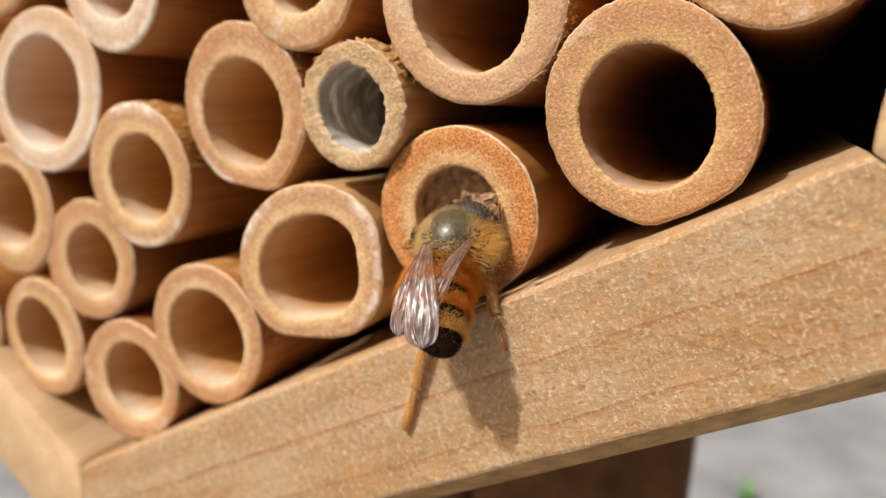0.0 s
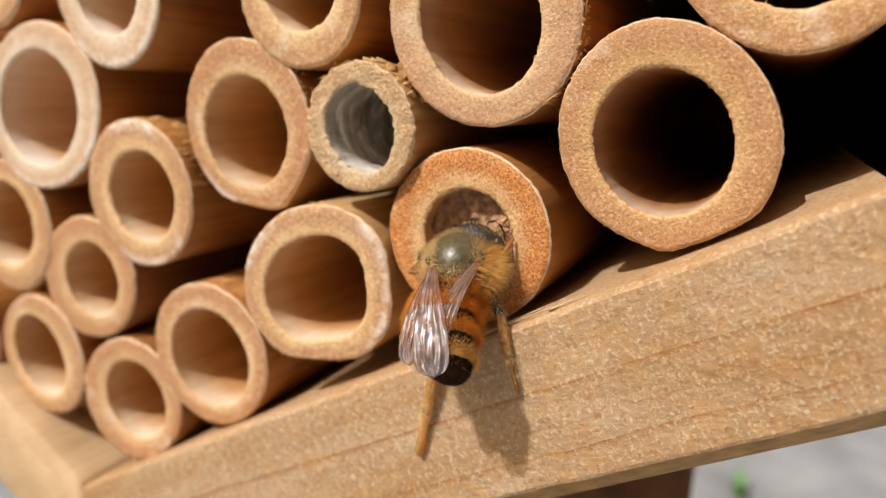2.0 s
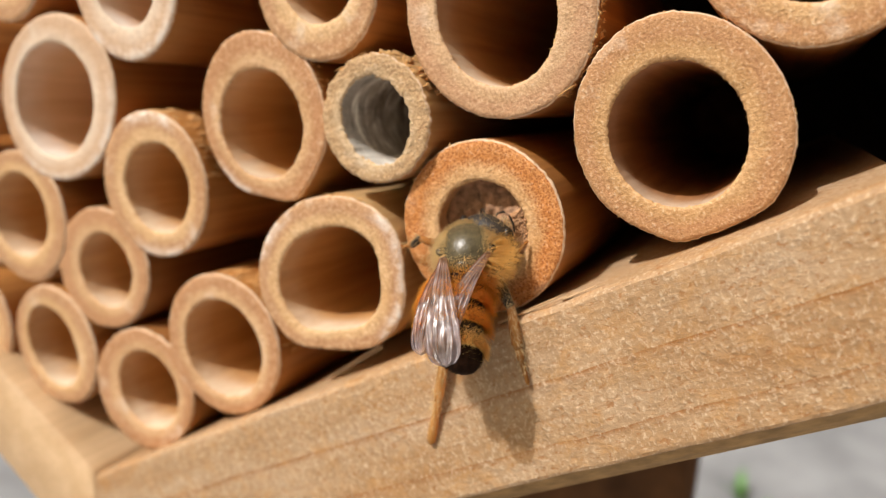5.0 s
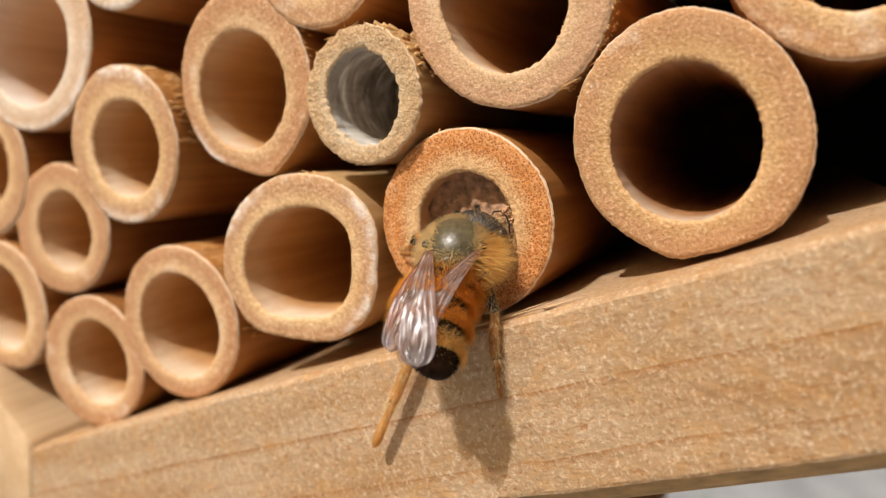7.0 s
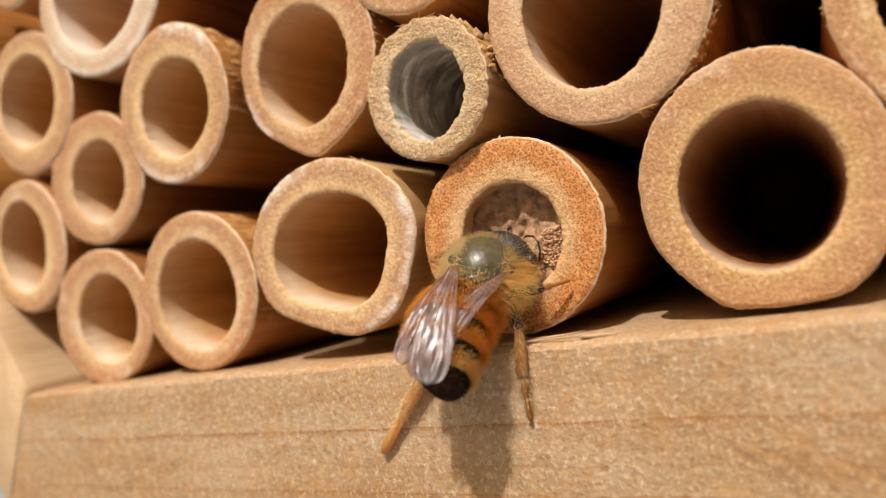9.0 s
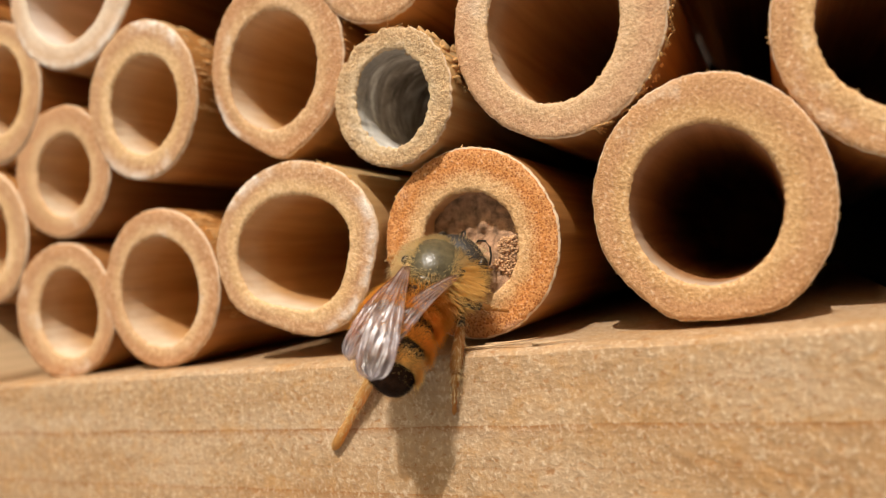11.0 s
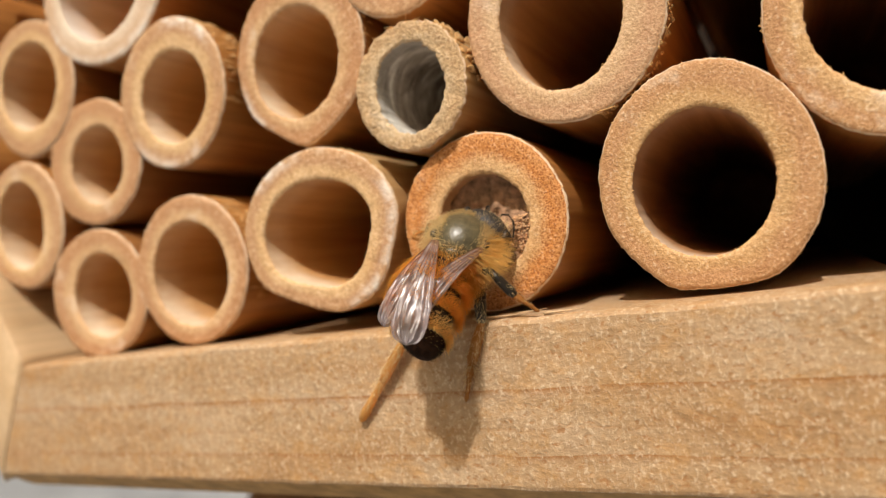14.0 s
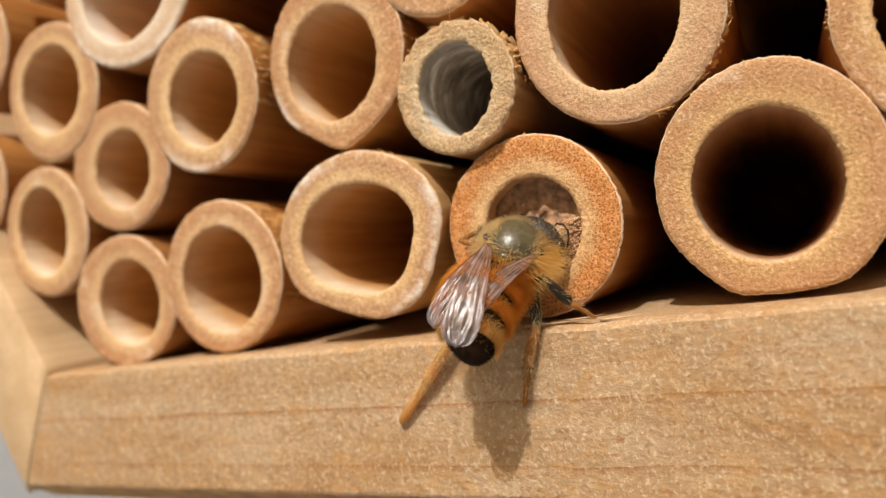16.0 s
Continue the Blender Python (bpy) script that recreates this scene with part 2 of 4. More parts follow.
M_CHITIN = plain("bee_cuticle_dark", (0.022, 0.016, 0.011), 0.36, 0.35, 0.4, 1.5)
M_VELVET = plain("bee_cuticle_velvet", (0.045, 0.020, 0.010), 0.75, 0.15, 0.5, 2.5)
M_FACE = plain("bee_face_dull", (0.035, 0.028, 0.022), 0.55, 0.35, 0.5, 4.0, relief=0.06)
M_PADDLE = bristle("bee_leg_tan", (0.88, 0.52, 0.17))
M_SCUTUM = plain("bee_cuticle_bronze", (0.095, 0.078, 0.042), 0.32, 0.5, 0.4, 3.0)
M_LEG = bristle("bee_leg_amber", (0.62, 0.30, 0.085))
M_HAIR_ORANGE = bristle("bee_hair_orange", (0.95, 0.48, 0.09))
M_HAIR_BUFF = bristle("bee_hair_buff", (0.95, 0.77, 0.43))
M_HAIR_GOLD = bristle("bee_hair_gold", (0.95, 0.66, 0.24))
M_HAIR_BLACK = plain("bee_hair_black", (0.022, 0.012, 0.007), 0.7, 0.1, 0.3, 0.8)
M_VEIN = plain("wing_vein", (0.20, 0.09, 0.05), 0.35, 0.6, 0.3, 1.0)


def wing_film(name):
    """A smoky film that lets a part of the light through and throws the sun back."""
    p = Paint(name, 0.3, 0.8)
    n = p.noise(0.9, 0.9, 0.9, 3)
    p.colour(p.ramp(n, [(0.3, (0.11, 0.06, 0.035)), (0.66, (0.50, 0.43, 0.46))]))
    p.bsdf.inputs["Coat Weight"].default_value = 1.0
    p.bsdf.inputs["Coat IOR"].default_value = 1.9
    p.bump((n, 0.16), (p.noise(2.2, 0.9, 2.2, 3, 0.6, 0.6), 0.14))
    gloss = p.node("ShaderNodeMapRange", From_Min=0.3, From_Max=0.7, To_Min=0.2, To_Max=0.5)
    p.link(p.noise(1.3, 0.5, 1.3, 4, 0.6, 0.5), gloss.inputs["Value"])
    p.link(gloss.outputs[0], p.bsdf.inputs["Coat Roughness"])
    clear = p.nt.nodes.new("ShaderNodeBsdfTransparent")
    clear.inputs["Color"].default_value = (0.9, 0.78, 0.68, 1)
    both = p.nt.nodes.new("ShaderNodeMixShader")
    both.inputs[0].default_value = 0.56
    p.link(clear.outputs[0], both.inputs[1])
    p.link(p.bsdf.outputs[0], both.inputs[2])
    p.link(both.outputs[0], p.nt.nodes["Material Output"].inputs["Surface"])
    return p.mat


M_WING = wing_film("wing_film")


# ---- building helpers ----
def part(name, bm, material, parent=None, label="", smooth=True):
    """Links a bmesh made in millimetres as one mesh."""
    bmesh.ops.scale(bm, vec=(MM, MM, MM), verts=bm.verts)
    me = bpy.data.meshes.new(name)
    bm.to_mesh(me)
    bm.free()
    for m in material if isinstance(material, (list, tuple)) else (material,):
        me.materials.append(m)
    me.polygons.foreach_set("use_smooth", [smooth] * len(me.polygons))
    ob = new(name, me)
    ob.parent = parent
    return tagged(ob, label)


def thing(name, label, category, group="", kind="", at=None):
    ob = new(name)
    ob.empty_display_size = 0.005
    if at is not None:
        ob.matrix_basis = at
    return tagged(ob, label, category, group, kind)


def rough(x, y, z, size, amount):
    """A smooth random offset of at most about amount, over lengths of size."""
    return amount * noise.noise(Vector((x / size, y / size, z / size)))


def skin_rings(bm, rings, closed=True, mat=None, cap=()):
    """Joins rings of points, each a list of the same length, with quads."""
    rows = [[bm.verts.new(p) for p in ring] for ring in rings]
    n = len(rows[0])
    for k in range(len(rows) - 1):
        for i in range(n if closed else n - 1):
            j = (i + 1) % n
            f = bm.faces.new((rows[k][i], rows[k][j], rows[k + 1][j], rows[k + 1][i]))
            if mat:
                f.material_index = mat[k]
    if 0 in cap:
        bm.faces.new(rows[0][::-1])
    if 1 in cap:
        bm.faces.new(rows[-1])
    bm.normal_update()
    return rows


# ---- ground ----
def build_ground():
    bm = bmesh.new()
    n = 24
    pts = [[(60000 * (i / n * 2 - 1) ** 3, 60000 * (j / n * 2 - 1) ** 3, -1000) for i in range(n + 1)] for j in range(n + 1)]
    skin_rings(bm, pts, closed=False)
    tagged(part("ground", bm, M_GROUND, label="grey paved ground far below the bee house"), category="ground", kind="structure")
    for x, y, size in ((63, 1732, 62), (128, 1737, 20)):
        weed = thing("weed", "small green weed growing out of the grey paving", "weed", "weeds", at=pose(x * MM, y * MM, -1.0))
        for k in range(14):
            bm = bmesh.new()
            a, lean, h = random.uniform(0, 6.3), random.uniform(0.2, 0.9), size * random.uniform(0.6, 1.2)
            out = Vector((math.cos(a), math.sin(a), 0))
            side = Vector((-out.y, out.x, 0))
            mid = [out * (h * lean * s * s) + Vector((0, 0, h * s)) for s in (0, 0.35, 0.7, 1)]
            wide = [0.05 * h, 0.16 * h, 0.13 * h, 0.01 * h]
            skin_rings(bm, [[m - side * w, m + out * 0.04 * h, m + side * w] for m, w in zip(mid, wide)], closed=False)
            part("leaf", bm, M_GRASS, weed)


build_ground()

# ---- bee house ----
DEPTH, FLOOR_T = 58.0, 10.45


def sweep_board(bm, start, end, profile, steps, shift):
    """A board whose cross-section runs from start to end; each corner is (depth, height across, slide of its ends)."""
    rings = []
    for k in range(steps + 1):
        s = k / steps
        rings.append([shift(start, end, s, d, h) for d, h in profile])
    skin_rings(bm, rings, cap=(0, 1))


def board_profile(thick, slope):
    """Depth and height of the cross-section, from the back top forward and round to the back."""
    top = [(DEPTH, 0), (40, 0), (25, 0), (14, 0), (7, 0), (3, 0), (1.2, 0), (0.55, -0.04), (0.2, -0.16), (0.05, -0.38)]
    face = [(0, -0.38 - (thick - 0.7) * k / 14) for k in range(1, 15)]
    low = [(0.08, -thick + 0.1), (0.25, -thick), (1.6, -thick - 0.5 * slope), (3.2, -thick - slope), (4.5, -thick - slope), (7.0, -thick - slope), (40, -thick - slope), (DEPTH, -thick - slope)]
    return top + face + low


def build_house():
    house = thing("bee_house", "hexagonal bee house of pale sawn pine boards packed with bamboo canes", "bee house", at=HOUSE)
    bm = bmesh.new()

    def floor_point(start, end, s, d, h):
        lo, hi = -35.5 + 0.46 * h, 35.2 - 0.50 * h
        x = lo + (hi - lo) * s
        near = max(0.0, 1 - d / 3)
        edge = near * max(0.0, 1 + h / 1.2) if h < 0 else near
        dz = rough(x, d, 3.0, 6.0, 0.22) * edge + rough(x, d, h, 1.3, 0.10) * edge
        dy = rough(x, 0, h, 5.0, 0.12) + rough(x, 5, h, 0.8, 0.06) if d < 2 else 0
        low = rough(x, 9, h, 2.5, 0.08) if h < -FLOOR_T + 0.5 and d < 1 else 0
        return (x, d + dy, h + dz + low)

    sweep_board(bm, 0, 1, board_profile(FLOOR_T, 2.0), 420, floor_point)
    # faces below the front edge take the pine with painted shade
    for f in bm.faces:
        if f.calc_center_median().z < -FLOOR_T - 0.1:
            f.material_index = 1
    part("bottom_board", bm, (M_BOARD, M_UNDER), house, "sawn pine board with raised flecks and fine growth lines", smooth=False)

    def slant(bottom_in, bottom_out, lean, flip):
        bm = bmesh.new()
        prof = [(DEPTH, 0), (30, 0), (8, 0), (2, 0), (0.5, 0.03), (0.1, 0.2), (0, 0.5), (0, 0.96), (0.2, 1.0), (10, 1.0), (DEPTH, 1.0)]
        rings = []
        for k in range(81):
            s = k / 80
            ring = []
            for d, w in prof:
                w2 = w if w in (0, 1.0) else (w / 10 if w < 0.9 and w != 0.5 else w)
                zin, zout = bottom_in[1] + 64 * s, bottom_out[1] + (64 + bottom_in[1] - bottom_out[1]) * s
                xin, xout = bottom_in[0] + flip * lean * 64 * s, bottom_out[0] + flip * lean * 0.93 * (64 + 11) * s
                x, z = xin + (xout - xin) * w2, zin + (zout - zin) * w2
                e = rough(x, d, z, 3.0, 0.15) if d < 3 else 0
                skewed = 0.13 * d * (1 - w2) if flip > 0 else 0
                ring.append((x + e * flip + skewed, d + (0.4 * e if d < 1 else 0), z))
            rings.append(ring if flip < 0 else ring[::-1])
        skin_rings(bm, rings, cap=(0, 1))
        return part("side_board", bm, M_BOARD_IN, house, "pale pine side board leaning outward")

    slant((-35.6, 0.05), (-40.9, -11.2), 0.61, -1)
    slant((35.2, 0.05), (41.4, -11.2), 0.65, 1)
    # unseen upper boards and back, added to close the house and shade its inside
    for sx in (-1, 1):
        bm = bmesh.new()
        a, b = (Vector((-75, 64)), Vector((-36, 126))) if sx < 0 else (Vector((75, 64)), Vector((35, 126)))
        out = Vector((sx * 8, 6))
        rings = [[(p.x, 0.2, p.y), (p.x + out.x, 0.2, p.y + out.y), (p.x + out.x, DEPTH, p.y + out.y), (p.x, DEPTH, p.y)] for p in (a, b)]
        skin_rings(bm, rings, cap=(0, 1))
        bmesh.ops.recalc_face_normals(bm, faces=bm.faces)
        part("upper_board", bm, M_BOARD_IN, house, smooth=False)
    bm = bmesh.new()
    ring = [(-36, 126), (35, 126), (42, 134), (-43, 134)]
    skin_rings(bm, [[(x, y, z) for x, z in ring] for y in (0.2, DEPTH)], cap=(0, 1))
    bmesh.ops.recalc_face_normals(bm, faces=bm.faces)
    part("top_board", bm, M_BOARD_IN, house, smooth=False)
    # the back carries painted shade, seen through gaps between the canes
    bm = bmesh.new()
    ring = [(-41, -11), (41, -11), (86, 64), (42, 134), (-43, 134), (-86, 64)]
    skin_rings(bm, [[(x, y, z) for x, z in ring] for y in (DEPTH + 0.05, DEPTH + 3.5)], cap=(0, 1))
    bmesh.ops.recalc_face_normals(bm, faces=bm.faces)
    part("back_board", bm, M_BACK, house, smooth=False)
    return house


build_house()


def build_post():
    post = thing("post", "dark brown stained double wooden post behind the bee house", "post", at=pose(0, 0, -1.0))
    for x0, x1 in ((-45.0, -15.8), (-15.0, 20.6)):
        bm = bmesh.new()
        prof = [(x0 + 1, 61.6), (x1 - 1, 61.6), (x1, 62.6), (x1, 73), (x1 - 1, 74), (x0 + 1, 74), (x0, 73), (x0, 62.6)]
        zs = [0, 250, 500, 750, 900, 950, 1060]
        skin_rings(bm, [[(x + rough(x, y, z, 60, 0.4), y, z) for x, y in prof] for z in zs], cap=(0, 1))
        bmesh.ops.recalc_face_normals(bm, faces=bm.faces)
        part("plank", bm, M_POST, post, smooth=False)


build_post()


# ---- bamboo canes ----
def cane(cx, cz, y, rx, rz, bx, bz, skew=0.0, inside=(0, 0), flats=(), bore_flats=(), mats=None, fuzz=0.085, lump=0.02, seed=0, frays=(), worn=(), label=""):
    """One cane lying along the depth of the house. rx, rz: its half width and height; bx, bz: those of the bore; flats: (angle, distance) of sides cut flat; skew: how far its sawn end runs back per unit of width."""
    mats = mats or (M_END, M_SKIN, M_BORE)
    n = 168
    ob = thing("bamboo_cane", label or "cut tan bamboo cane with an open round end", "bamboo cane", "bamboo canes", at=HOUSE @ pose(cx * MM, y * MM, cz * MM))

    def radius(a, ex, ez, cuts, odd):
        r = 1 / math.sqrt((math.cos(a) / ex) ** 2 + (math.sin(a) / ez) ** 2)
        for at, far in cuts:
            c = math.cos(a - radians(at))
            if c > 0.05:
                q = far / c
                r = -math.log(math.exp(-4 * r) + math.exp(-4 * q)) / 4 if abs(r - q) < 3 else min(r, q)
        return r * (1 + lump * noise.noise(Vector((math.cos(a) * 1.2 + seed, math.sin(a) * 1.2, odd))))

    # how much painted sunlight each point takes, most low down near the end
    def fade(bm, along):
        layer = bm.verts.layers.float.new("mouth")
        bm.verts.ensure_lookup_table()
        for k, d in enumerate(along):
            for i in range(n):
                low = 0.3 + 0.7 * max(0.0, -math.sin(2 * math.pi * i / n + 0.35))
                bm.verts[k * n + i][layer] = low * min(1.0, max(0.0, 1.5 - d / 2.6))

    def ring(scale, depth, jag=0.0):
        out = []
        for i in range(n):
            a = 2 * math.pi * i / n
            r1 = radius(a, rx, rz, flats, seed)
            r0 = radius(a, bx, bz, bore_flats, seed + 7.7)
            p1 = Vector((math.cos(a), math.sin(a))) * r1
            p0 = Vector((math.cos(a), math.sin(a))) * r0 + Vector(inside)
            p = p0.lerp(p1, scale)
            wob = rough(p.x + seed * 9, depth * 0.1, p.y, 0.32, jag) + rough(p.x + seed * 5, 0, p.y, 1.6, jag * 0.5)
            shrink = Vector((math.cos(a), math.sin(a))) * wob
            d = depth + skew * p.x + (rough(p.x + seed * 3, 2, p.y, 0.9, jag * 0.8) if depth < 1 else 0)
            out.append((p.x + shrink.x, d, p.y + shrink.y))
        return out

    depths = [0.0, 0.5, 1.1, 1.8, 2.5, 3.5, 6, 10, 16, 26, 38, 52]
    outer = [ring(1.0, d + (0.22 if d == 0 else 0), fuzz if d == 0 else fuzz * 0.3) for d in depths]
    face = [ring(s, d, fuzz) for s, d in ((0.965, 0.05), (0.85, 0), (0.7, 0), (0.55, 0), (0.4, 0), (0.25, 0), (0.12, 0), (0.03, 0.05))]
    bore = [ring(0.0, d + (0.2 if d == 0 else 0), fuzz if d == 0 else fuzz * 0.4) for d in depths]
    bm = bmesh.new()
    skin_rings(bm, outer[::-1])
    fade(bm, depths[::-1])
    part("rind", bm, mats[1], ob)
    bm = bmesh.new()
    skin_rings(bm, [outer[0]] + face + [bore[0]])
    bm.faces.ensure_lookup_table()
    weight = bm.verts.layers.float.new("across")
    rubbed = bm.verts.layers.float.new("worn")
    bm.verts.ensure_lookup_table()
    for k, s in enumerate((1.0, 0.965, 0.85, 0.7, 0.55, 0.4, 0.25, 0.12, 0.03, 0.0)):
        for i in range(n):
            bm.verts[k * n + i][weight] = s
            whole = 0.0
            for a0, a1 in worn:
                mid, half = (a0 + a1) / 2, (a1 - a0) / 2
                off = abs((360 * i / n - mid + 180) % 360 - 180)
                whole = max(whole, min(1.0, max(0.0, (half - off) / 14)))
            bm.verts[k * n + i][rubbed] = whole * min(1.0, max(0.0, (s - 0.55) / 0.4))
    for f in bm.faces[: 1 * n]:
        f.material_index = 1
    part("end_face", bm, (mats[0], M_EDGE), ob)
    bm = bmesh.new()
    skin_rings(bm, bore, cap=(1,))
    # the bore's lower side takes most of the painted sunlight
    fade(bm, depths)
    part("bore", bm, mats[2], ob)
    # burrs left by the saw along both edges of the end
    if y > 1.0 and cx > -32 and cz < 30:
        bm = bmesh.new()
        edge_in, edge_out = ring(0.0, 0.1, fuzz), ring(1.0, 0.1, fuzz)
        for _ in range(110):
            i = random.randrange(n)
            inner = random.random() < 0.4
            p = Vector(edge_in[i] if inner else edge_out[i])
            u = Vector((math.cos(2 * math.pi * i / n), 0, math.sin(2 * math.pi * i / n))) * (-1 if inner else 1)
            v = Vector((u.z, 0, -u.x))
            size = random.uniform(0.04, 0.13) * (1.6 if random.random() < 0.12 else 1.0)
            tip = p + (u * random.uniform(0.2, 0.9) + v * random.uniform(-0.8, 0.8) + Vector((0, random.uniform(-0.7, 0.3), 0))) * size
            wide = random.uniform(0.03, 0.08)
            low = p - u * 0.05
            a, b, c, d = (bm.verts.new(q) for q in (low - v * wide, low + v * wide, low + Vector((0, 0.1, 0)), tip))
            for f in ((a, b, d), (b, c, d), (c, a, d)):
                bm.faces.new(f)
        tagged(part("burr", bm, M_FIBRE, ob), kind="stuff")
    # torn fibres standing off the rind behind the sawn end
    if frays:
        bm = bmesh.new()
        for a0, a1, count, long, lift in frays:
            for _ in range(count * 2 // 3):
                a = radians(random.uniform(a0, a1))
                r1 = radius(a, rx, rz, flats, seed)
                u = Vector((math.cos(a), 0, math.sin(a)))
                v = Vector((-math.sin(a), 0, math.cos(a)))
                d0 = random.uniform(0.05, 0.6 + long)
                run = random.uniform(0.4, 1.0) * long
                w = random.uniform(0.06, 0.17)
                h = random.uniform(0.3, 1.0) * lift * 0.85
                foot = u * (r1 - 0.05) + Vector((0, d0 + skew * r1 * u.x, 0))
                tip = foot + Vector((0, run, 0))
                verts = [bm.verts.new(q) for q in (foot - v * w, foot + v * w, foot + u * h, tip - v * w * 0.4, tip + v * w * 0.4, tip + u * h * 0.25)]
                for f in ((0, 1, 2), (5, 4, 3), (0, 2, 5, 3), (2, 1, 4, 5), (1, 0, 3, 4)):
                    bm.faces.new([verts[k] for k in f])
        part("torn_fibre", bm, M_FIBRE, ob)["kind"] = "stuff"
    return ob


def strands(ob, rows):
    """Loose slivers at the sawn edge of a cane: angle, radius, depth, then how far each reaches along the rim, outward and to the front, and its half width."""
    for angle, r, d, run, out, front, wide in rows:
        a = radians(angle)
        u, v = Vector((math.cos(a), 0, math.sin(a))), Vector((-math.sin(a), 0, math.cos(a)))
        bm = bmesh.new()
        rings = []
        for k in range(6):
            q = k / 5
            w = wide * (1 - 0.75 * q)
            c = u * (r + out * q * q) + v * run * q + Vector((0, d - front * q, 0))
            rings.append([c - u * w * 0.5, c + Vector((0, w, 0)), c + u * w * 0.5, c - Vector((0, w, 0))])
        skin_rings(bm, rings, cap=(0, 1))
        bmesh.ops.recalc_face_normals(bm, faces=bm.faces)
        part("sliver", bm, M_FIBRE, ob)


PALE = (M_END_PALE, M_SKIN, M_BORE_PALE)
PINK = (M_END_PINK, M_SKIN_SHADE, M_BORE)
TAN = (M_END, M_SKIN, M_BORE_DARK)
LIGHT = (M_END_LIGHT, M_SKIN, M_BORE)
SIDE = ((-40, 60, 60, 1.6, 0.22),)
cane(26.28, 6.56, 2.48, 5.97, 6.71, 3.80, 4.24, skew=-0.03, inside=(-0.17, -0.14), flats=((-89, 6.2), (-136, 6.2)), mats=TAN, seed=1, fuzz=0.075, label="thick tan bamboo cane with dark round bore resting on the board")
cane(12.46, 6.27, 2.48, 5.79, 5.87, 3.20, 3.28, skew=0.01, inside=(0.06, -0.13), mats=(M_END_ORANGE, M_SKIN, M_BORE), seed=2, label="orange-brown porous bamboo cane plugged with mud where the bee works")
split_cane = cane(-0.18, 7.55, 1.65, 6.80, 6.13, 4.85, 4.08, skew=0.05, inside=(-0.19, -0.24), flats=((-22, 6.35), (-111, 5.62)), bore_flats=((-108, 3.85), (-20, 4.4)), mats=(M_END_LIGHT, M_SKIN_PALE, M_BORE), seed=3, worn=((-75, 35), (95, 150)), frays=((10, 75, 50, 1.5, 0.14),), label="pale bamboo cane with a D-shaped bore and whitened split edge")
frayed_cane = cane(8.92, 16.06, 1.60, 4.29, 4.40, 2.65, 3.07, inside=(0.01, -0.07), mats=(M_END_ROUGH, M_SKIN_PALE, M_PAPER), seed=4, fuzz=0.17, frays=((-5, 80, 75, 2.4, 0.5),), label="small frayed bamboo cane with a silvery papery lining")
ragged_cane = cane(19.61, 18.30, 2.54, 6.32, 6.86, 3.92, 4.60, inside=(-0.25, -0.21), mats=(M_END_FROST, M_SKIN, M_BORE_MID), seed=5, frays=((-80, 60, 260, 1.3, 0.3),), label="large pinkish tan bamboo cane with a ragged lower edge")
chipped_cane = cane(-1.20, 21.14, 3.19, 6.07, 6.85, 4.09, 4.33, inside=(-0.39, -0.28), mats=PINK, seed=6, worn=((-175, -120),), flats=((-60, 6.26), (-125, 6.15)), frays=((-50, 60, 80, 1.2, 0.25),), label="tan bamboo cane with a chipped bore and angular lower side")
cane(-14.18, 21.42, 2.23, 6.11, 6.36, 3.82, 3.92, skew=0.01, inside=(0.22, -0.36), mats=LIGHT, seed=7, worn=((25, 100), (-150, -60)), frays=((-20, 70, 90, 2.5, 0.3),), label="light bamboo cane with torn fibres along its side")
cane(-25.45, 17.76, 2.61, 6.12, 5.79, 3.54, 3.56, skew=0.03, inside=(0.28, -0.31), mats=PINK, seed=8, label="thick-walled pinkish tan bamboo cane with a small bore")
cane(-14.63, 6.43, 2.48, 6.25, 6.31, 4.29, 4.42, skew=0.02, inside=(-0.17, -0.30), mats=(M_END_PINK, M_SKIN, M_BORE), seed=9, frays=((-30, 70, 80, 2.5, 0.25),))
cane(-26.86, 5.70, 2.49, 6.32, 5.90, 3.79, 3.86, skew=0.04, inside=(0.55, -0.21), mats=PINK, seed=10)
cane(-36.54, 13.53, 2.21, 6.08, 6.28, 3.68, 4.41, skew=0.01, inside=(-0.51, 0.08), mats=LIGHT, seed=11, label="pale bamboo cane leaning against the side board")
cane(-33.10, 26.50, 2.24, 6.49, 6.62, 4.31, 4.25, skew=0.02, inside=(-0.21, 0.27), mats=LIGHT, seed=12)
cane(-21.38, 33.32, 2.30, 8.21, 7.30, 5.57, 5.13, inside=(-0.39, 0.04), mats=PALE, seed=13, worn=((-170, -10),), label="whitish bamboo cane with a wide pale bore")
cane(-7.86, 37.03, 2.23, 5.95, 6.50, 3.59, 3.97, inside=(0.06, 0.15), mats=PALE, seed=14, worn=((-170, -10),), label="whitish bamboo cane with a thick wall")
cane(8.20, 27.13, 3.06, 5.20, 5.52, 3.18, 3.48, inside=(0.31, 0.51), mats=LIGHT, seed=15)
cane(36.60, 13.86, 2.89, 6.29, 6.88, 4.36, 4.77, inside=(0.09, 0.16), mats=(M_END, M_SKIN_SHADE, M_BORE_DARK), seed=16, fuzz=0.08, frays=((150, 220, 30, 0.6, 0.3),), label="tan bamboo cane with a rough edge beside the dark gap")
cane(-47.15, 20.23, 2.25, 4.99, 5.58, 3.03, 3.39, inside=(0.02, 0.02), mats=LIGHT, seed=17)
cane(-44.93, 34.22, 2.28, 5.88, 6.36, 3.56, 3.98, inside=(0.22, 0.02), mats=LIGHT, seed=18)
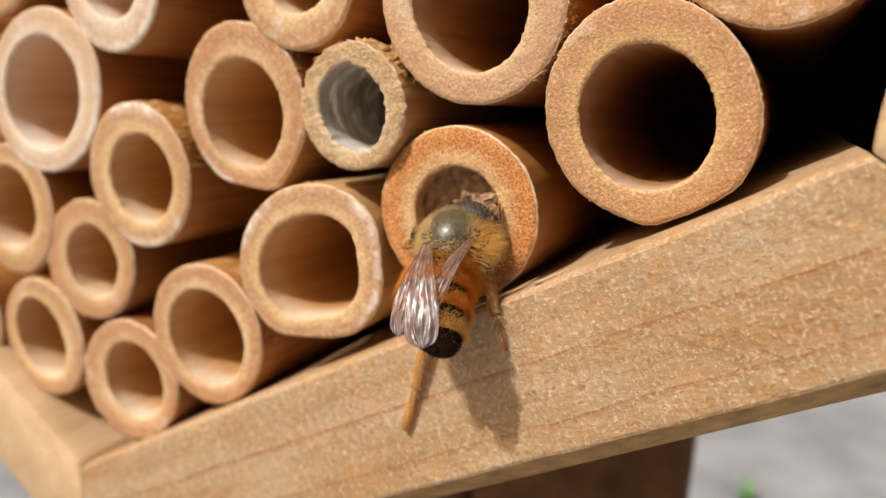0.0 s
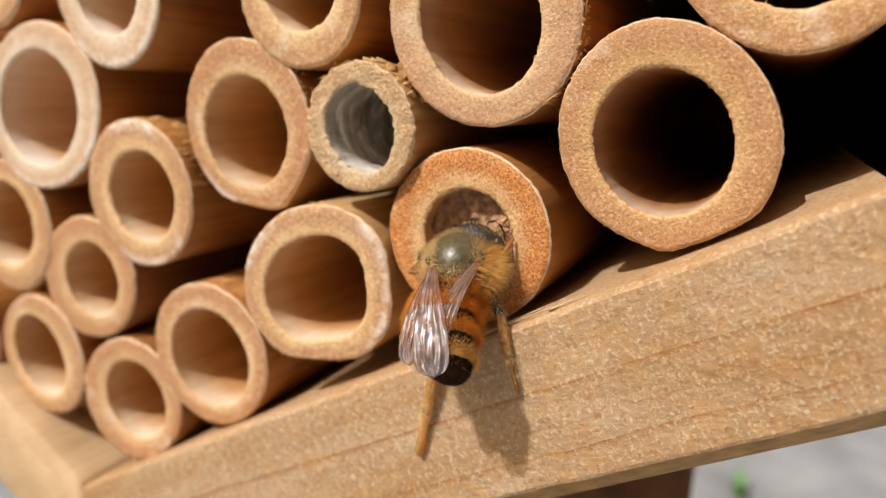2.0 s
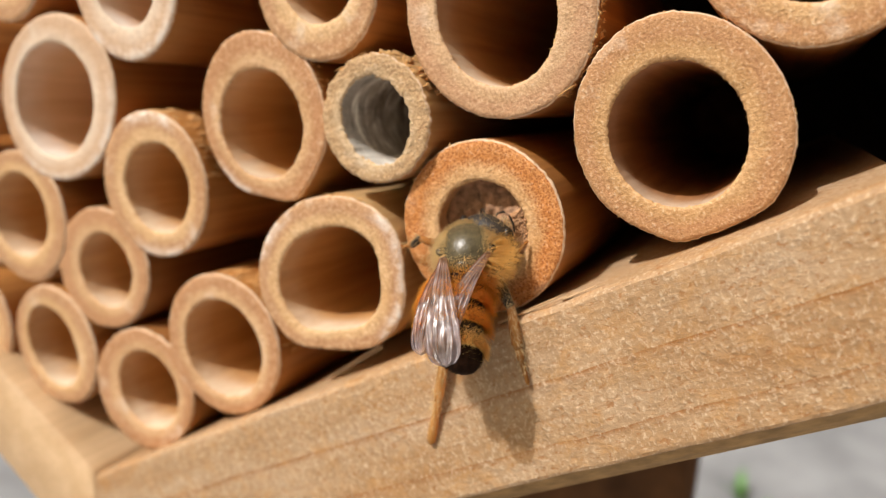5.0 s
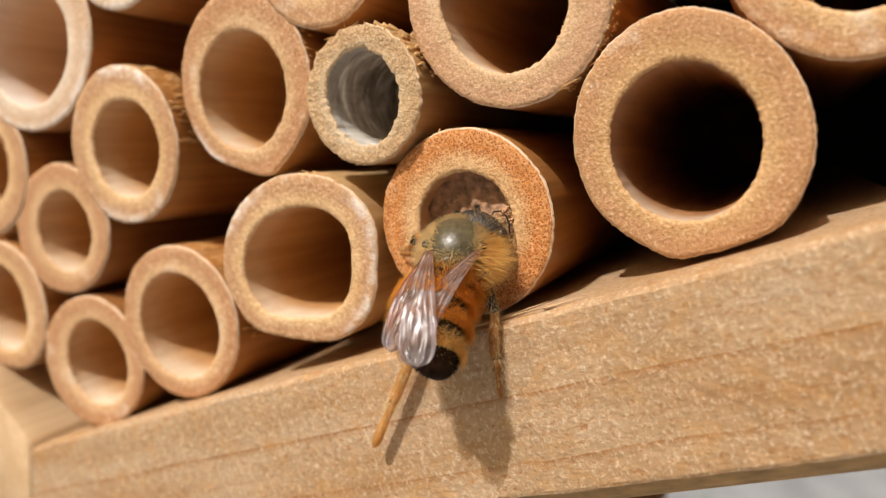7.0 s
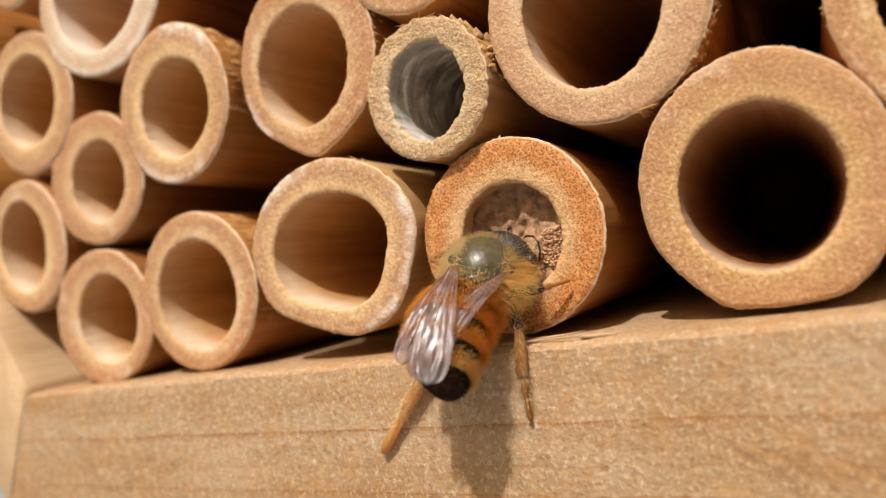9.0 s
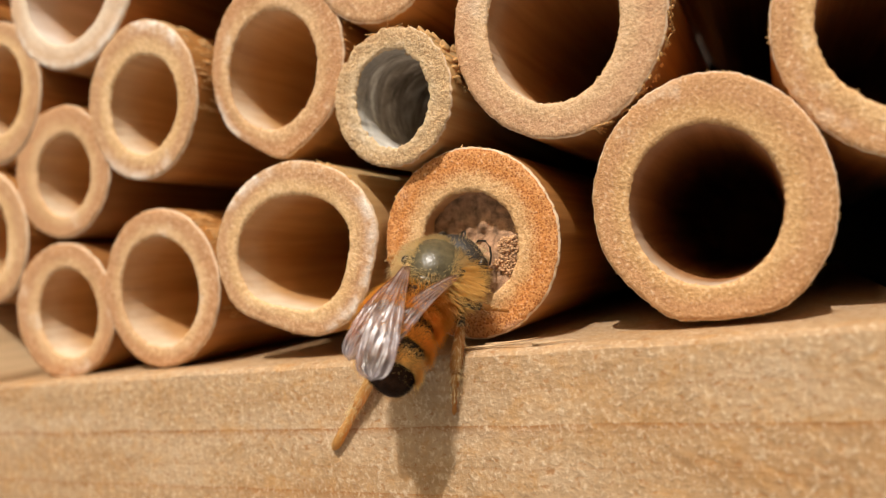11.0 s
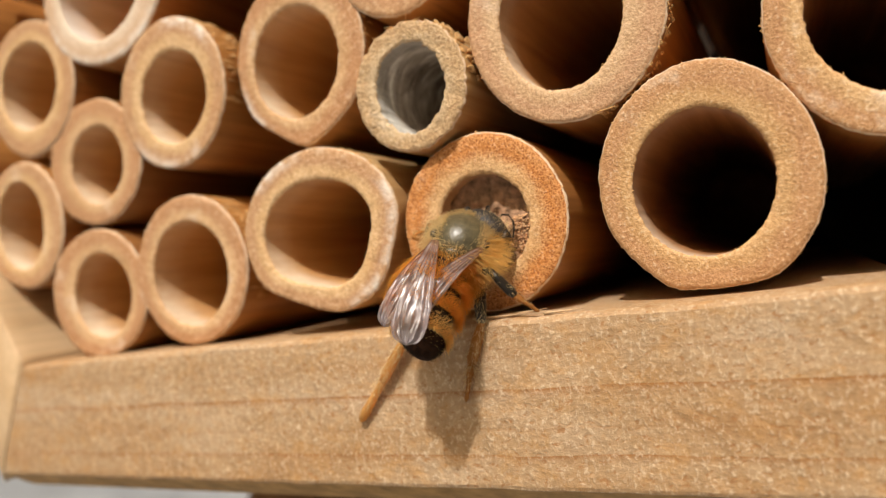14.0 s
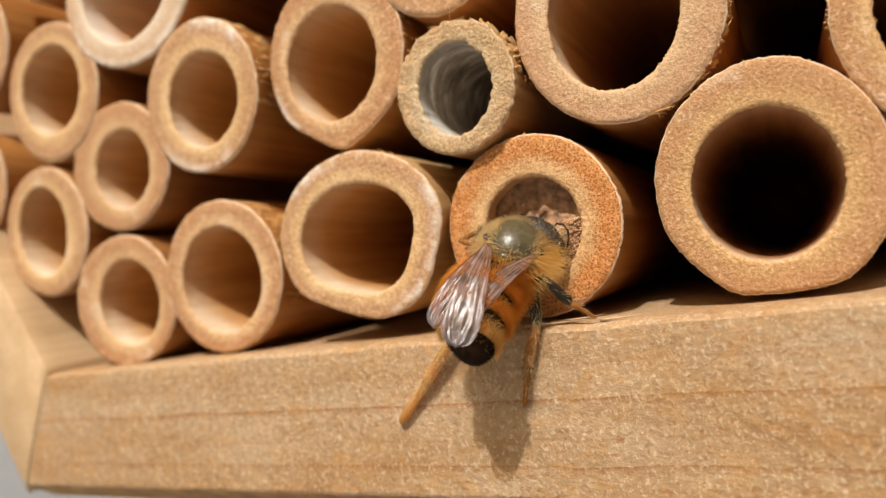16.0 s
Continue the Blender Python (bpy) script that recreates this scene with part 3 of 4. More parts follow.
cane(-33.02, 42.49, 2.28, 5.98, 6.70, 3.58, 3.98, inside=(0.03, -0.13), mats=LIGHT, seed=19)
cane(-20.38, 47.78, 2.22, 5.82, 6.38, 3.60, 3.99, inside=(0.13, 0.21), mats=LIGHT, seed=20)
cane(3.26, 39.00, 2.40, 4.84, 5.20, 2.98, 3.20, mats=LIGHT, seed=21)
# added out of view, to shade the gap beside the ragged cane
cane(30.23, 29.50, 2.40, 5.95, 6.40, 3.63, 3.90, mats=PINK, seed=24)
cane(18.60, 32.50, 2.40, 5.58, 6.00, 3.44, 3.70, mats=LIGHT, seed=22)
# three unseen canes, added to keep the sun off the right side board
cane(44.80, 26.20, 2.40, 6.40, 6.40, 3.90, 3.90, mats=PINK, seed=25)
cane(42.00, 40.00, 2.40, 6.60, 6.60, 4.00, 4.00, mats=LIGHT, seed=26)
cane(55.30, 36.50, 2.40, 6.00, 6.00, 3.60, 3.60, mats=LIGHT, seed=27)

strands(ragged_cane, [(-84, 6.75, 0.3, 1.6, 0.10, 0.5, 0.16), (-78, 6.75, 0.5, 1.1, 0.25, 0.6, 0.14), (-91, 6.7, 0.3, 1.9, 0.06, 0.3, 0.12), (-70, 6.7, 0.9, 1.3, 0.12, 0.4, 0.18), (-58, 6.6, 0.7, 1.2, 0.14, 0.3, 0.16), (-30, 6.4, 0.8, 0.9, 0.16, 0.3, 0.17), (-12, 6.3, 0.9, 1.0, 0.16, 0.4, 0.18), (4, 6.25, 1.1, 0.8, 0.14, 0.3, 0.17)])
strands(frayed_cane, [(86, 4.4, 0.2, -0.15, 0.9, 0.1, 0.05), (100, 4.4, 0.2, 0.5, 0.12, 0.2, 0.14), (78, 4.4, 0.2, -0.6, 0.12, 0.2, 0.15), (60, 4.35, 0.3, 0.5, 0.14, 0.2, 0.15), (40, 4.3, 0.3, 0.6, 0.18, 0.3, 0.15), (24, 4.3, 0.4, 0.6, 0.2, 0.3, 0.15)])
strands(chipped_cane, [(-28, 4.0, 0.25, 0.8, -0.35, 0.1, 0.22), (-50, 4.1, 0.25, 0.7, -0.12, 0.1, 0.18), (34, 6.2, 0.3, 0.9, 0.10, 0.3, 0.16), (48, 6.3, 0.4, 0.9, 0.10, 0.3, 0.16)])
strands(split_cane, [(38, 6.45, 0.5, 0.7, 0.18, 0.3, 0.14), (30, 6.5, 0.8, 0.6, 0.2, 0.2, 0.14), (52, 6.3, 0.6, 0.7, 0.14, 0.2, 0.13), (64, 6.2, 0.9, 0.6, 0.12, 0.2, 0.12), (14, 6.5, 1.0, 0.5, 0.2, 0.3, 0.15)])


def build_mud():
    """The mud wall that the bee has begun, just inside the mouth of its cane, with pale crumbs on it."""
    plug = thing("mud_plug", "dark cracked mud wall inside the cane", "mud plug", at=HOUSE @ pose(12.51 * MM, 4.2 * MM, 6.13 * MM))
    bm = bmesh.new()
    rings = []
    for k in range(20):
        r = 3.5 * k / 19 + 0.001
        ring = []
        for i in range(64):
            a = 2 * math.pi * i / 64
            x, z = r * math.cos(a), r * math.sin(a) * 1.02
            ridge = abs(noise.noise(Vector((x * 0.9, z * 0.9, 4)))) * 0.8 + 2.2 * min(1.0, max(0.0, (0.5 - z + 0.35 * x) / 3.0)) ** 1.3
            d = -ridge + rough(x, 0, z, 0.5, 0.25) - 0.10 * (r / 3.7) ** 4 * 6
            d = max(d, -1.35 + rough(x, 3, z, 0.4, 0.2))
            ring.append((x, d, z))
        rings.append(ring)
    skin_rings(bm, rings[::-1])
    part("mud_wall", bm, M_MUD, plug)
    bm = bmesh.new()
    for _ in range(420):
        a, q = random.uniform(-0.75, 0.1), random.uniform(0.62, 1.02)
        x, z = 3.1 * q * math.cos(a), 3.0 * q * math.sin(a) - 0.1
        d = random.uniform(-1.55, -1.2)
        size = random.uniform(0.04, 0.10)
        m = Matrix.Translation((x, d, z)) @ Matrix.Diagonal((size, size * 0.9, size * random.uniform(0.6, 1), 1))
        made = bmesh.ops.create_icosphere(bm, subdivisions=2, radius=1.0, matrix=m)
        for v in made["verts"]:
            v.co += Vector((rough(v.co.x, v.co.y, v.co.z, 0.15, 0.05), rough(v.co.z, v.co.x, v.co.y, 0.15, 0.05), rough(v.co.y, v.co.z, v.co.x, 0.15, 0.05)))
    tagged(part("mud_crumb", bm, M_CRUMB, plug, "pale crumbs of dry mud"), kind="stuff")


build_mud()


def build_splinters():
    """Slivers lifted off the board's front edge."""
    for x, y, z, length, yaw, rise in ((13.4, 1.2, 0.12, 3.2, 4, 3), (11.9, 0.5, 0.1, 5.2, -2, 1.5), (16.5, 0.6, 0.05, 2.5, 3, 2)):
        bm = bmesh.new()
        rings = []
        for k in range(7):
            s = k / 6
            w = 0.16 * (1 - s) + 0.02
            c = Vector((length * s, 0.1 * math.sin(3 * s), 0.05 + math.tan(radians(rise)) * length * s * s))
            rings.append([c + Vector((0, -w, 0)), c + Vector((0, 0, w * 0.6)), c + Vector((0, w, 0)), c + Vector((0, 0, -w * 0.5))])
        skin_rings(bm, rings, cap=(0, 1))
        bmesh.ops.recalc_face_normals(bm, faces=bm.faces)
        ob = part("splinter", bm, M_BOARD_IN, None, "thin pale wood splinter lifting off the board edge")
        tagged(ob, category="splinter", group="splinters")
        ob.matrix_basis = HOUSE @ pose(x * MM, y * MM, z * MM, 0, 0, yaw)


build_splinters()


# ---- bee ----
def ball(bm, centre, rx, ry, rz, turn=(0, 0, 0), u=28, v=18):
    m = Matrix.Translation(centre) @ Euler([radians(a) for a in turn]).to_matrix().to_4x4() @ Matrix.Diagonal((rx, ry, rz, 1))
    return bmesh.ops.create_uvsphere(bm, u_segments=u, v_segments=v, radius=1.0, matrix=m)


def tube_along(bm, points, radii, sides=8):
    """A tapered limb through the points."""
    pts = [Vector(p) for p in points]
    rings = []
    for k, p in enumerate(pts):
        way = (pts[min(k + 1, len(pts) - 1)] - pts[max(k - 1, 0)]).normalized()
        a = way.orthogonal().normalized()
        b = way.cross(a)
        rings.append([p + (a * math.cos(t) + b * math.sin(t)) * radii[k] for t in (2 * math.pi * i / sides for i in range(sides))])
    skin_rings(bm, rings, cap=(0, 1))


def hair(bm, root, out, sweep, length, width):
    """One curved bristle: three narrowing strips."""
    side = out.cross(sweep)
    side = side.normalized() if side.length > 1e-4 else out.orthogonal().normalized()
    last = None
    for k, s in enumerate((0, 0.4, 0.75, 1.0)):
        p = root + (out * (s - 0.25 * s * s) + sweep * (0.55 * s * s)) * length
        w = side * width * (1 - 0.9 * s)
        row = [bm.verts.new(p - w), bm.verts.new(p + w)]
        if last:
            bm.faces.new((last[0], last[1], row[1], row[0]))
        last = row


def coat(name, spots, count, length, width, sweep, material, parent, label=""):
    """A coat of bristles: spots() gives a root and a normal."""
    bm = bmesh.new()
    for _ in range(count):
        root, out = spots()
        wild = Vector((random.uniform(-1, 1), random.uniform(-1, 1), random.uniform(-1, 1))) * 0.35
        hair(bm, root, (out + wild).normalized(), Vector(sweep), length * random.uniform(0.6, 1.2), width)
    return tagged(part(name, bm, material, parent, label), kind="stuff")


def on_ball(centre, rx, ry, rz, keep):
    """A picker of random places on an ellipsoid for which keep(unit direction) holds."""
    def pick():
        while True:
            d = Vector((random.gauss(0, 1), random.gauss(0, 1), random.gauss(0, 1))).normalized()
            if keep(d):
                p = Vector(centre) + Vector((d.x * rx, d.y * ry, d.z * rz))
                return p, Vector((d.x / rx, d.y / ry, d.z / rz)).normalized()
    return pick


def belly(y):
    """The abdomen's half width, half height, mid height and mid line at the place y along the bee."""
    s = min(1.0, max(0.0, (-1.6 - y) / 6.15))
    r = max(0.02, (math.sin(math.pi * min(1.0, 0.16 + 0.84 * s)) ** 0.45)) if s < 0.999 else 0.02
    return 1.86 * r, 1.6 * r, -0.3 - 0.5 * s * s, -0.85 * math.sin(math.pi * min(1.0, 0.95 * s) ** 0.8)


def build_wing(name, base, tip, width, bulge, parent):
    """A forewing as a thin folded film on its veins."""
    base, tip = Vector(base), Vector(tip)
    axis = tip - base
    across = axis.normalized().cross(Vector((0, 0, 1))).normalized()

    def spot(s, c):
        w = width * (0.17 + 0.83 * min(1.0, s / 0.74) ** 0.9) * (1 + 0.02 * s * math.sin(s * 55)) * (1 if s < 0.86 else math.sqrt(max(0.0, 1 - ((s - 0.86) / 0.14) ** 2)) * 0.98 + 0.02)
        tipward = max(0.0, s - 0.45) / 0.55
        fold = 0.05 * math.sin(c * 8 + 2.5 * math.sin(c * 3 + 1 + s * 2) + s * 4) * min(1, s * 1.4) + 0.035 * math.sin(c * 15 + 4 * math.sin(s * 6 + c * 2)) * tipward + 0.045 * math.sin(s * 17 + c * 5) * s + 0.02 * math.sin(s * 33 - c * 9) * s
        up = 0.78 * math.sin(math.pi * s) + fold - 0.10 * c * c * s
        return base + axis * s + across * w * (c * bulge + 0.12 * s) + Vector((0, 0, up))

    bm = bmesh.new()
    skin_rings(bm, [[spot(k / 40, i / 20 - 1) for i in range(41)] for k in range(41)], closed=False)
    film = part(name, bm, M_WING, parent, "smoky shining wing with dark veins")
    for cs in ((-1.0, -1.0), (1.0, 0.95), (-0.7, -0.55), (-0.35, -0.1), (0.0, 0.35), (0.35, 0.65)):
        bm = bmesh.new()
        pts = [spot(0.02 + 0.88 * k / 14, cs[0] * (1 - k / 14) + cs[1] * k / 14) + Vector((0, 0, 0.012)) for k in range(15)]
        tube_along(bm, pts, [0.034 - 0.020 * k / 14 for k in range(15)], 5)
        part("vein", bm, M_VEIN, film)
    for s0, c0, s1, c1 in ((0.35, -0.6, 0.42, 0.1), (0.55, -0.55, 0.6, -0.05), (0.58, 0.0, 0.66, 0.5), (0.72, -0.9, 0.70, -0.5)):
        bm = bmesh.new()
        tube_along(bm, [spot(s0 + (s1 - s0) * q, c0 + (c1 - c0) * q) + Vector((0, 0, 0.012)) for q in (0, 0.33, 0.66, 1)], [0.014] * 4, 5)
        part("vein", bm, M_VEIN, film)
    return film


def build_leg(length, knee, thick, parent, tone, fur):
    """A leg along its own x axis with the knee raised along z: thigh, shin and foot."""
    k0 = Vector((0.36 * length, 0, knee * length))
    k1 = Vector((0.70 * length, 0, 0.22 * knee * length))
    toe = Vector((length, 0, 0))
    bm = bmesh.new()
    tube_along(bm, [(0, 0, 0), k0 * 0.3, k0 * 0.7, k0], [thick * 0.7, thick * 1.15, thick, thick * 0.75])
    leg = part("leg", bm, tone[0], parent, "hairy bee leg with an amber foot")
    bm = bmesh.new()
    tube_along(bm, [k0, k0.lerp(k1, 0.4), k0.lerp(k1, 0.85), k1], [thick * 0.65, thick * 0.95, thick * 1.0, thick * 0.7])
    part("shin", bm, tone[1], leg)
    bm = bmesh.new()
    steps = [k1.lerp(toe, s) for s in (0, 0.3, 0.33, 0.52, 0.55, 0.72, 0.75, 0.92, 1.0)]
    slim = (0.70, 0.72, 0.74, 0.82, 0.84, 0.90, 0.90, 0.80, 0.30) if tone[1] is M_PADDLE else (0.62, 0.62, 0.40, 0.46, 0.34, 0.42, 0.32, 0.38, 0.16)
    tube_along(bm, steps, [thick * q for q in slim])
    part("foot", bm, tone[1] if tone[1] is not M_CHITIN else M_LEG, leg)
    bm = bmesh.new()
    for _ in range(fur):
        s = random.uniform(0.08, 0.9)
        p = k0 * (s / 0.4) if s < 0.4 else (k0.lerp(k1, (s - 0.4) / 0.3) if s < 0.7 else k1.lerp(toe, (s - 0.7) / 0.3))
        d = Vector((random.gauss(0, 0.4), random.gauss(0, 1), random.gauss(0, 1))).normalized()
        hair(bm, p + d * thick * 0.6, d, Vector((0.9, 0, 0)), random.uniform(0.25, 0.6) * (1.0 if s < 0.75 else 0.5), 0.016)
    tagged(part("leg_hair", bm, M_HAIR_BUFF, leg), kind="stuff")
    return leg


def build_bee():
    bee = thing("bee", "furry mason bee with orange banded abdomen clinging to the cane", "bee")
    # thorax
    bm = bmesh.new()
    ball(bm, (0, 0, 0), 1.9, 2.0, 1.68)
    thorax = part("thorax", bm, M_SCUTUM, bee, "dark bronze thorax with a bald shining back")
    bm = bmesh.new()
    ball(bm, (0, -1.45, 0.85), 0.9, 0.42, 0.38)
    part("scutellum", bm, M_SCUTUM, thorax)
    for sx in (-1, 1):
        bm = bmesh.new()
        ball(bm, (1.58 * sx, -0.4, 0.9), 0.27, 0.36, 0.24, u=14, v=10)
        part("wing_cap", bm, M_CHITIN, thorax)
    rim = on_ball((0, 0, 0), 1.82, 1.92, 1.57, lambda d: d.z < 0.5 + random.gauss(0, 0.12) and d.z > -0.7 and d.y < 0.4 + random.gauss(0, 0.12))
    coat("thorax_hair", rim, 4200, 0.85, 0.017, (0, -0.45, 0.15), M_HAIR_BUFF, thorax, "buff fur")
    mane = on_ball((0, 0, 0), 1.8, 1.9, 1.55, lambda d: d.x > 0.3 + random.gauss(0, 0.15) and d.z < 0.5 + random.gauss(0, 0.1) and d.z > -0.5 and d.y < 0.15 + random.gauss(0, 0.15))
    coat("thorax_mane", mane, 1500, 1.4, 0.024, (0.5, -0.45, 0.45), M_HAIR_GOLD, thorax, "long golden fur")
    ruff = on_ball((0, 0, 0), 1.75, 1.85, 1.5, lambda d: d.z < 0.40 and d.z > -0.6 and d.y < 0.1)
    coat("thorax_ruff", ruff, 1300, 1.15, 0.017, (0, -0.7, 0.1), M_HAIR_BUFF, thorax)
    thin = on_ball((0, 0, 0), 1.83, 1.93, 1.58, lambda d: d.z > 0.35 and max(-d.y, d.y - 0.1, abs(d.x)) > 0.58 + random.gauss(0, 0.06))
    coat("thorax_fringe", thin, 3200, 0.62, 0.015, (0, -0.5, 0.1), M_HAIR_BUFF, thorax)
    # head
    bm = bmesh.new()
    ball(bm, (1.05, 1.4, -0.1), 1.72, 1.1, 1.35, (-20, 0, -24))
    head = part("head", bm, M_FACE, bee, "black head bent into the cane")
    for sx in (-1, 1):
        bm = bmesh.new()
        ball(bm, (1.1 + 1.36 * sx, 1.45 - 0.58 * sx, -0.1), 0.42, 0.66, 0.92, (-20, 0, 0), 18, 12)
        part("eye", bm, M_CHITIN, head)
        bm = bmesh.new()
        p0 = Vector((1.2 + 0.4 * sx, 2.1 - 0.2 * sx, 0.5))
        out = 1.0 if sx > 0 else 0.25
        bend = [p0 + Vector((q * out, y, z)) for q, y, z in ((0, 0, 0), (0.3, 0.4, 0.3), (0.7, 0.45, 0.35), (1.05, 0.2, 0.2), (1.25, -0.25, 0.0), (1.3, -0.75, -0.25))]
        tube_along(bm, bend, [0.07, 0.06, 0.065, 0.065, 0.06, 0.045], 8)
        part("antenna", bm, M_CHITIN, head)
    face = on_ball((1.1, 1.45, -0.05), 1.65, 0.95, 1.15, lambda d: d.z > -0.2 or d.y > 0.3)
    coat("head_hair", face, 700, 0.42, 0.014, (0, 0.2, 0.2), M_HAIR_BUFF, head)
    # abdomen in overlapping rings
    edges = [-1.55, -2.75, -3.85, -5.25, -6.6, -7.2, -7.74]
    tones = [M_VELVET, M_VELVET, M_CHITIN, M_CHITIN, M_VELVET, M_VELVET]
    for k in range(6):
        bm = bmesh.new()
        rings = []
        for q in range(7):
            s = q / 6 if k < 5 else 1 - (1 - q / 6) ** 2.4
            y = edges[k] + 0.12 + (edges[k + 1] - edges[k] - 0.12) * s
            wx, wz, zc, xc = belly(y)
            grow = 1.0 + 0.035 * s
            rings.append([(xc + wx * grow * math.cos(a), y, zc + wz * grow * math.sin(a)) for a in (2 * math.pi * i / 40 for i in range(40))])
        skin_rings(bm, rings[::-1], cap=(0,) if k == 5 else ())
        ring = part("abdomen_ring", bm, tones[k], bee, "glossy dark abdomen ring" if k > 1 else "amber abdomen ring")

        def pick(k=k):
            band = random.random() ** (0.9, 0.6, 0.38, 0.32, 0.8, 0.8)[k]
            y = edges[k] + (edges[k + 1] - edges[k]) * band
            a = random.uniform(-0.5, math.pi + 0.5)
            if k == 0 and math.sin(a) > 0.7 and random.random() < 0.85:
                a = random.choice((random.uniform(-0.5, 0.8), random.uniform(2.3, math.pi + 0.5)))
            wx, wz, zc, xc = belly(y)
            n = Vector((math.cos(a) / max(wx, 0.2), 0.12, math.sin(a) / max(wz, 0.2))).normalized()
            return Vector((xc + wx * math.cos(a), y, zc + wz * math.sin(a))), n

        tone = M_HAIR_ORANGE if k < 3 else M_HAIR_GOLD if k < 4 else M_HAIR_BLACK
        number = (3600, 3600, 3200, 3000, 1400, 900)[k]
        if k == 4:
            coat("ring_fringe", pick, 50, 0.4, 0.014, (0, -0.9, 0), M_HAIR_GOLD, ring)
        coat("ring_hair", pick, number, (1.15, 0.95, 0.85, 0.62, 0.22, 0.16)[k], 0.016, (0, -0.9, 0), tone, ring)
    # wings
    build_wing("wing", (-1.35, -0.95, 1.1), (-0.85, -8.0, 0.75), 0.98, 1, bee)
    build_wing("wing", (1.5, -0.7, 1.05), (-1.5, -6.9, 0.35), 0.74, 1, bee)
    build_wing("hind_wing", (-1.5, -1.2, 0.75), (-2.45, -7.0, 0.3), 0.66, 1, bee)
    return bee


# seconds, then x and z of the thorax and of the abdomen's end, in the house's own directions
BEE = [
    (0.0, 12.78, 4.71, 12.20, -0.92),
    (0.5, 13.05, 4.66, 12.11, -0.96),
    (1.0, 12.07, 4.79, 11.09, -0.97),
    (1.5, 11.84, 4.64, 11.48, -0.83),
    (2.0, 12.37, 4.99, 12.02, -0.76),
    (2.5, 11.93, 4.59, 11.75, -0.98),
    (3.0, 11.50, 5.02, 11.12, -0.75),
    (3.5, 12.07, 5.08, 11.60, -0.93),
    (6.0, 11.89, 5.08, 11.59, -1.13),
    (6.5, 11.17, 5.28, 11.26, -0.76),
    (7.0, 12.60, 4.80, 12.21, -0.75),
    (7.5, 11.66, 5.15, 12.00, -0.66),
    (8.0, 11.94, 4.91, 12.30, -1.07),
    (8.5, 11.46, 4.84, 12.00, -0.87),
    (9.0, 11.51, 4.52, 11.22, -1.14),
    (11.5, 11.13, 4.84, 10.62, -0.80),
    (12.0, 11.39, 4.32, 10.33, -0.59),
    (12.5, 11.35, 4.66, 10.90, -0.78),
    (13.0, 11.57, 4.69, 10.57, -0.80),
    (13.5, 11.27, 4.56, 10.67, -0.89),
    (14.0, 11.86, 4.95, 11.26, -1.08),
    (14.5, 11.59, 4.92, 10.63, -1.48),
    (15.0, 11.06, 5.02, 10.39, -1.06),
    (16.0, 11.95, 4.85, 11.10, -0.25),
]


THORAX_Y, TIP_Y, BEE_SIZE = 0.3, -5.4, 1.04


def bee_pose(x, z, tx, tz):
    forward = (Vector((x, THORAX_Y, z)) - Vector((tx, TIP_Y, tz))).normalized()
    back = Vector((0.42, -0.82, 0.40))
    side = forward.cross(back).normalized()
    up = side.cross(forward)
    m = Matrix((side, forward, up)).transposed().to_4x4()
    return Matrix.Translation((x * MM, THORAX_Y * MM, z * MM)) @ m


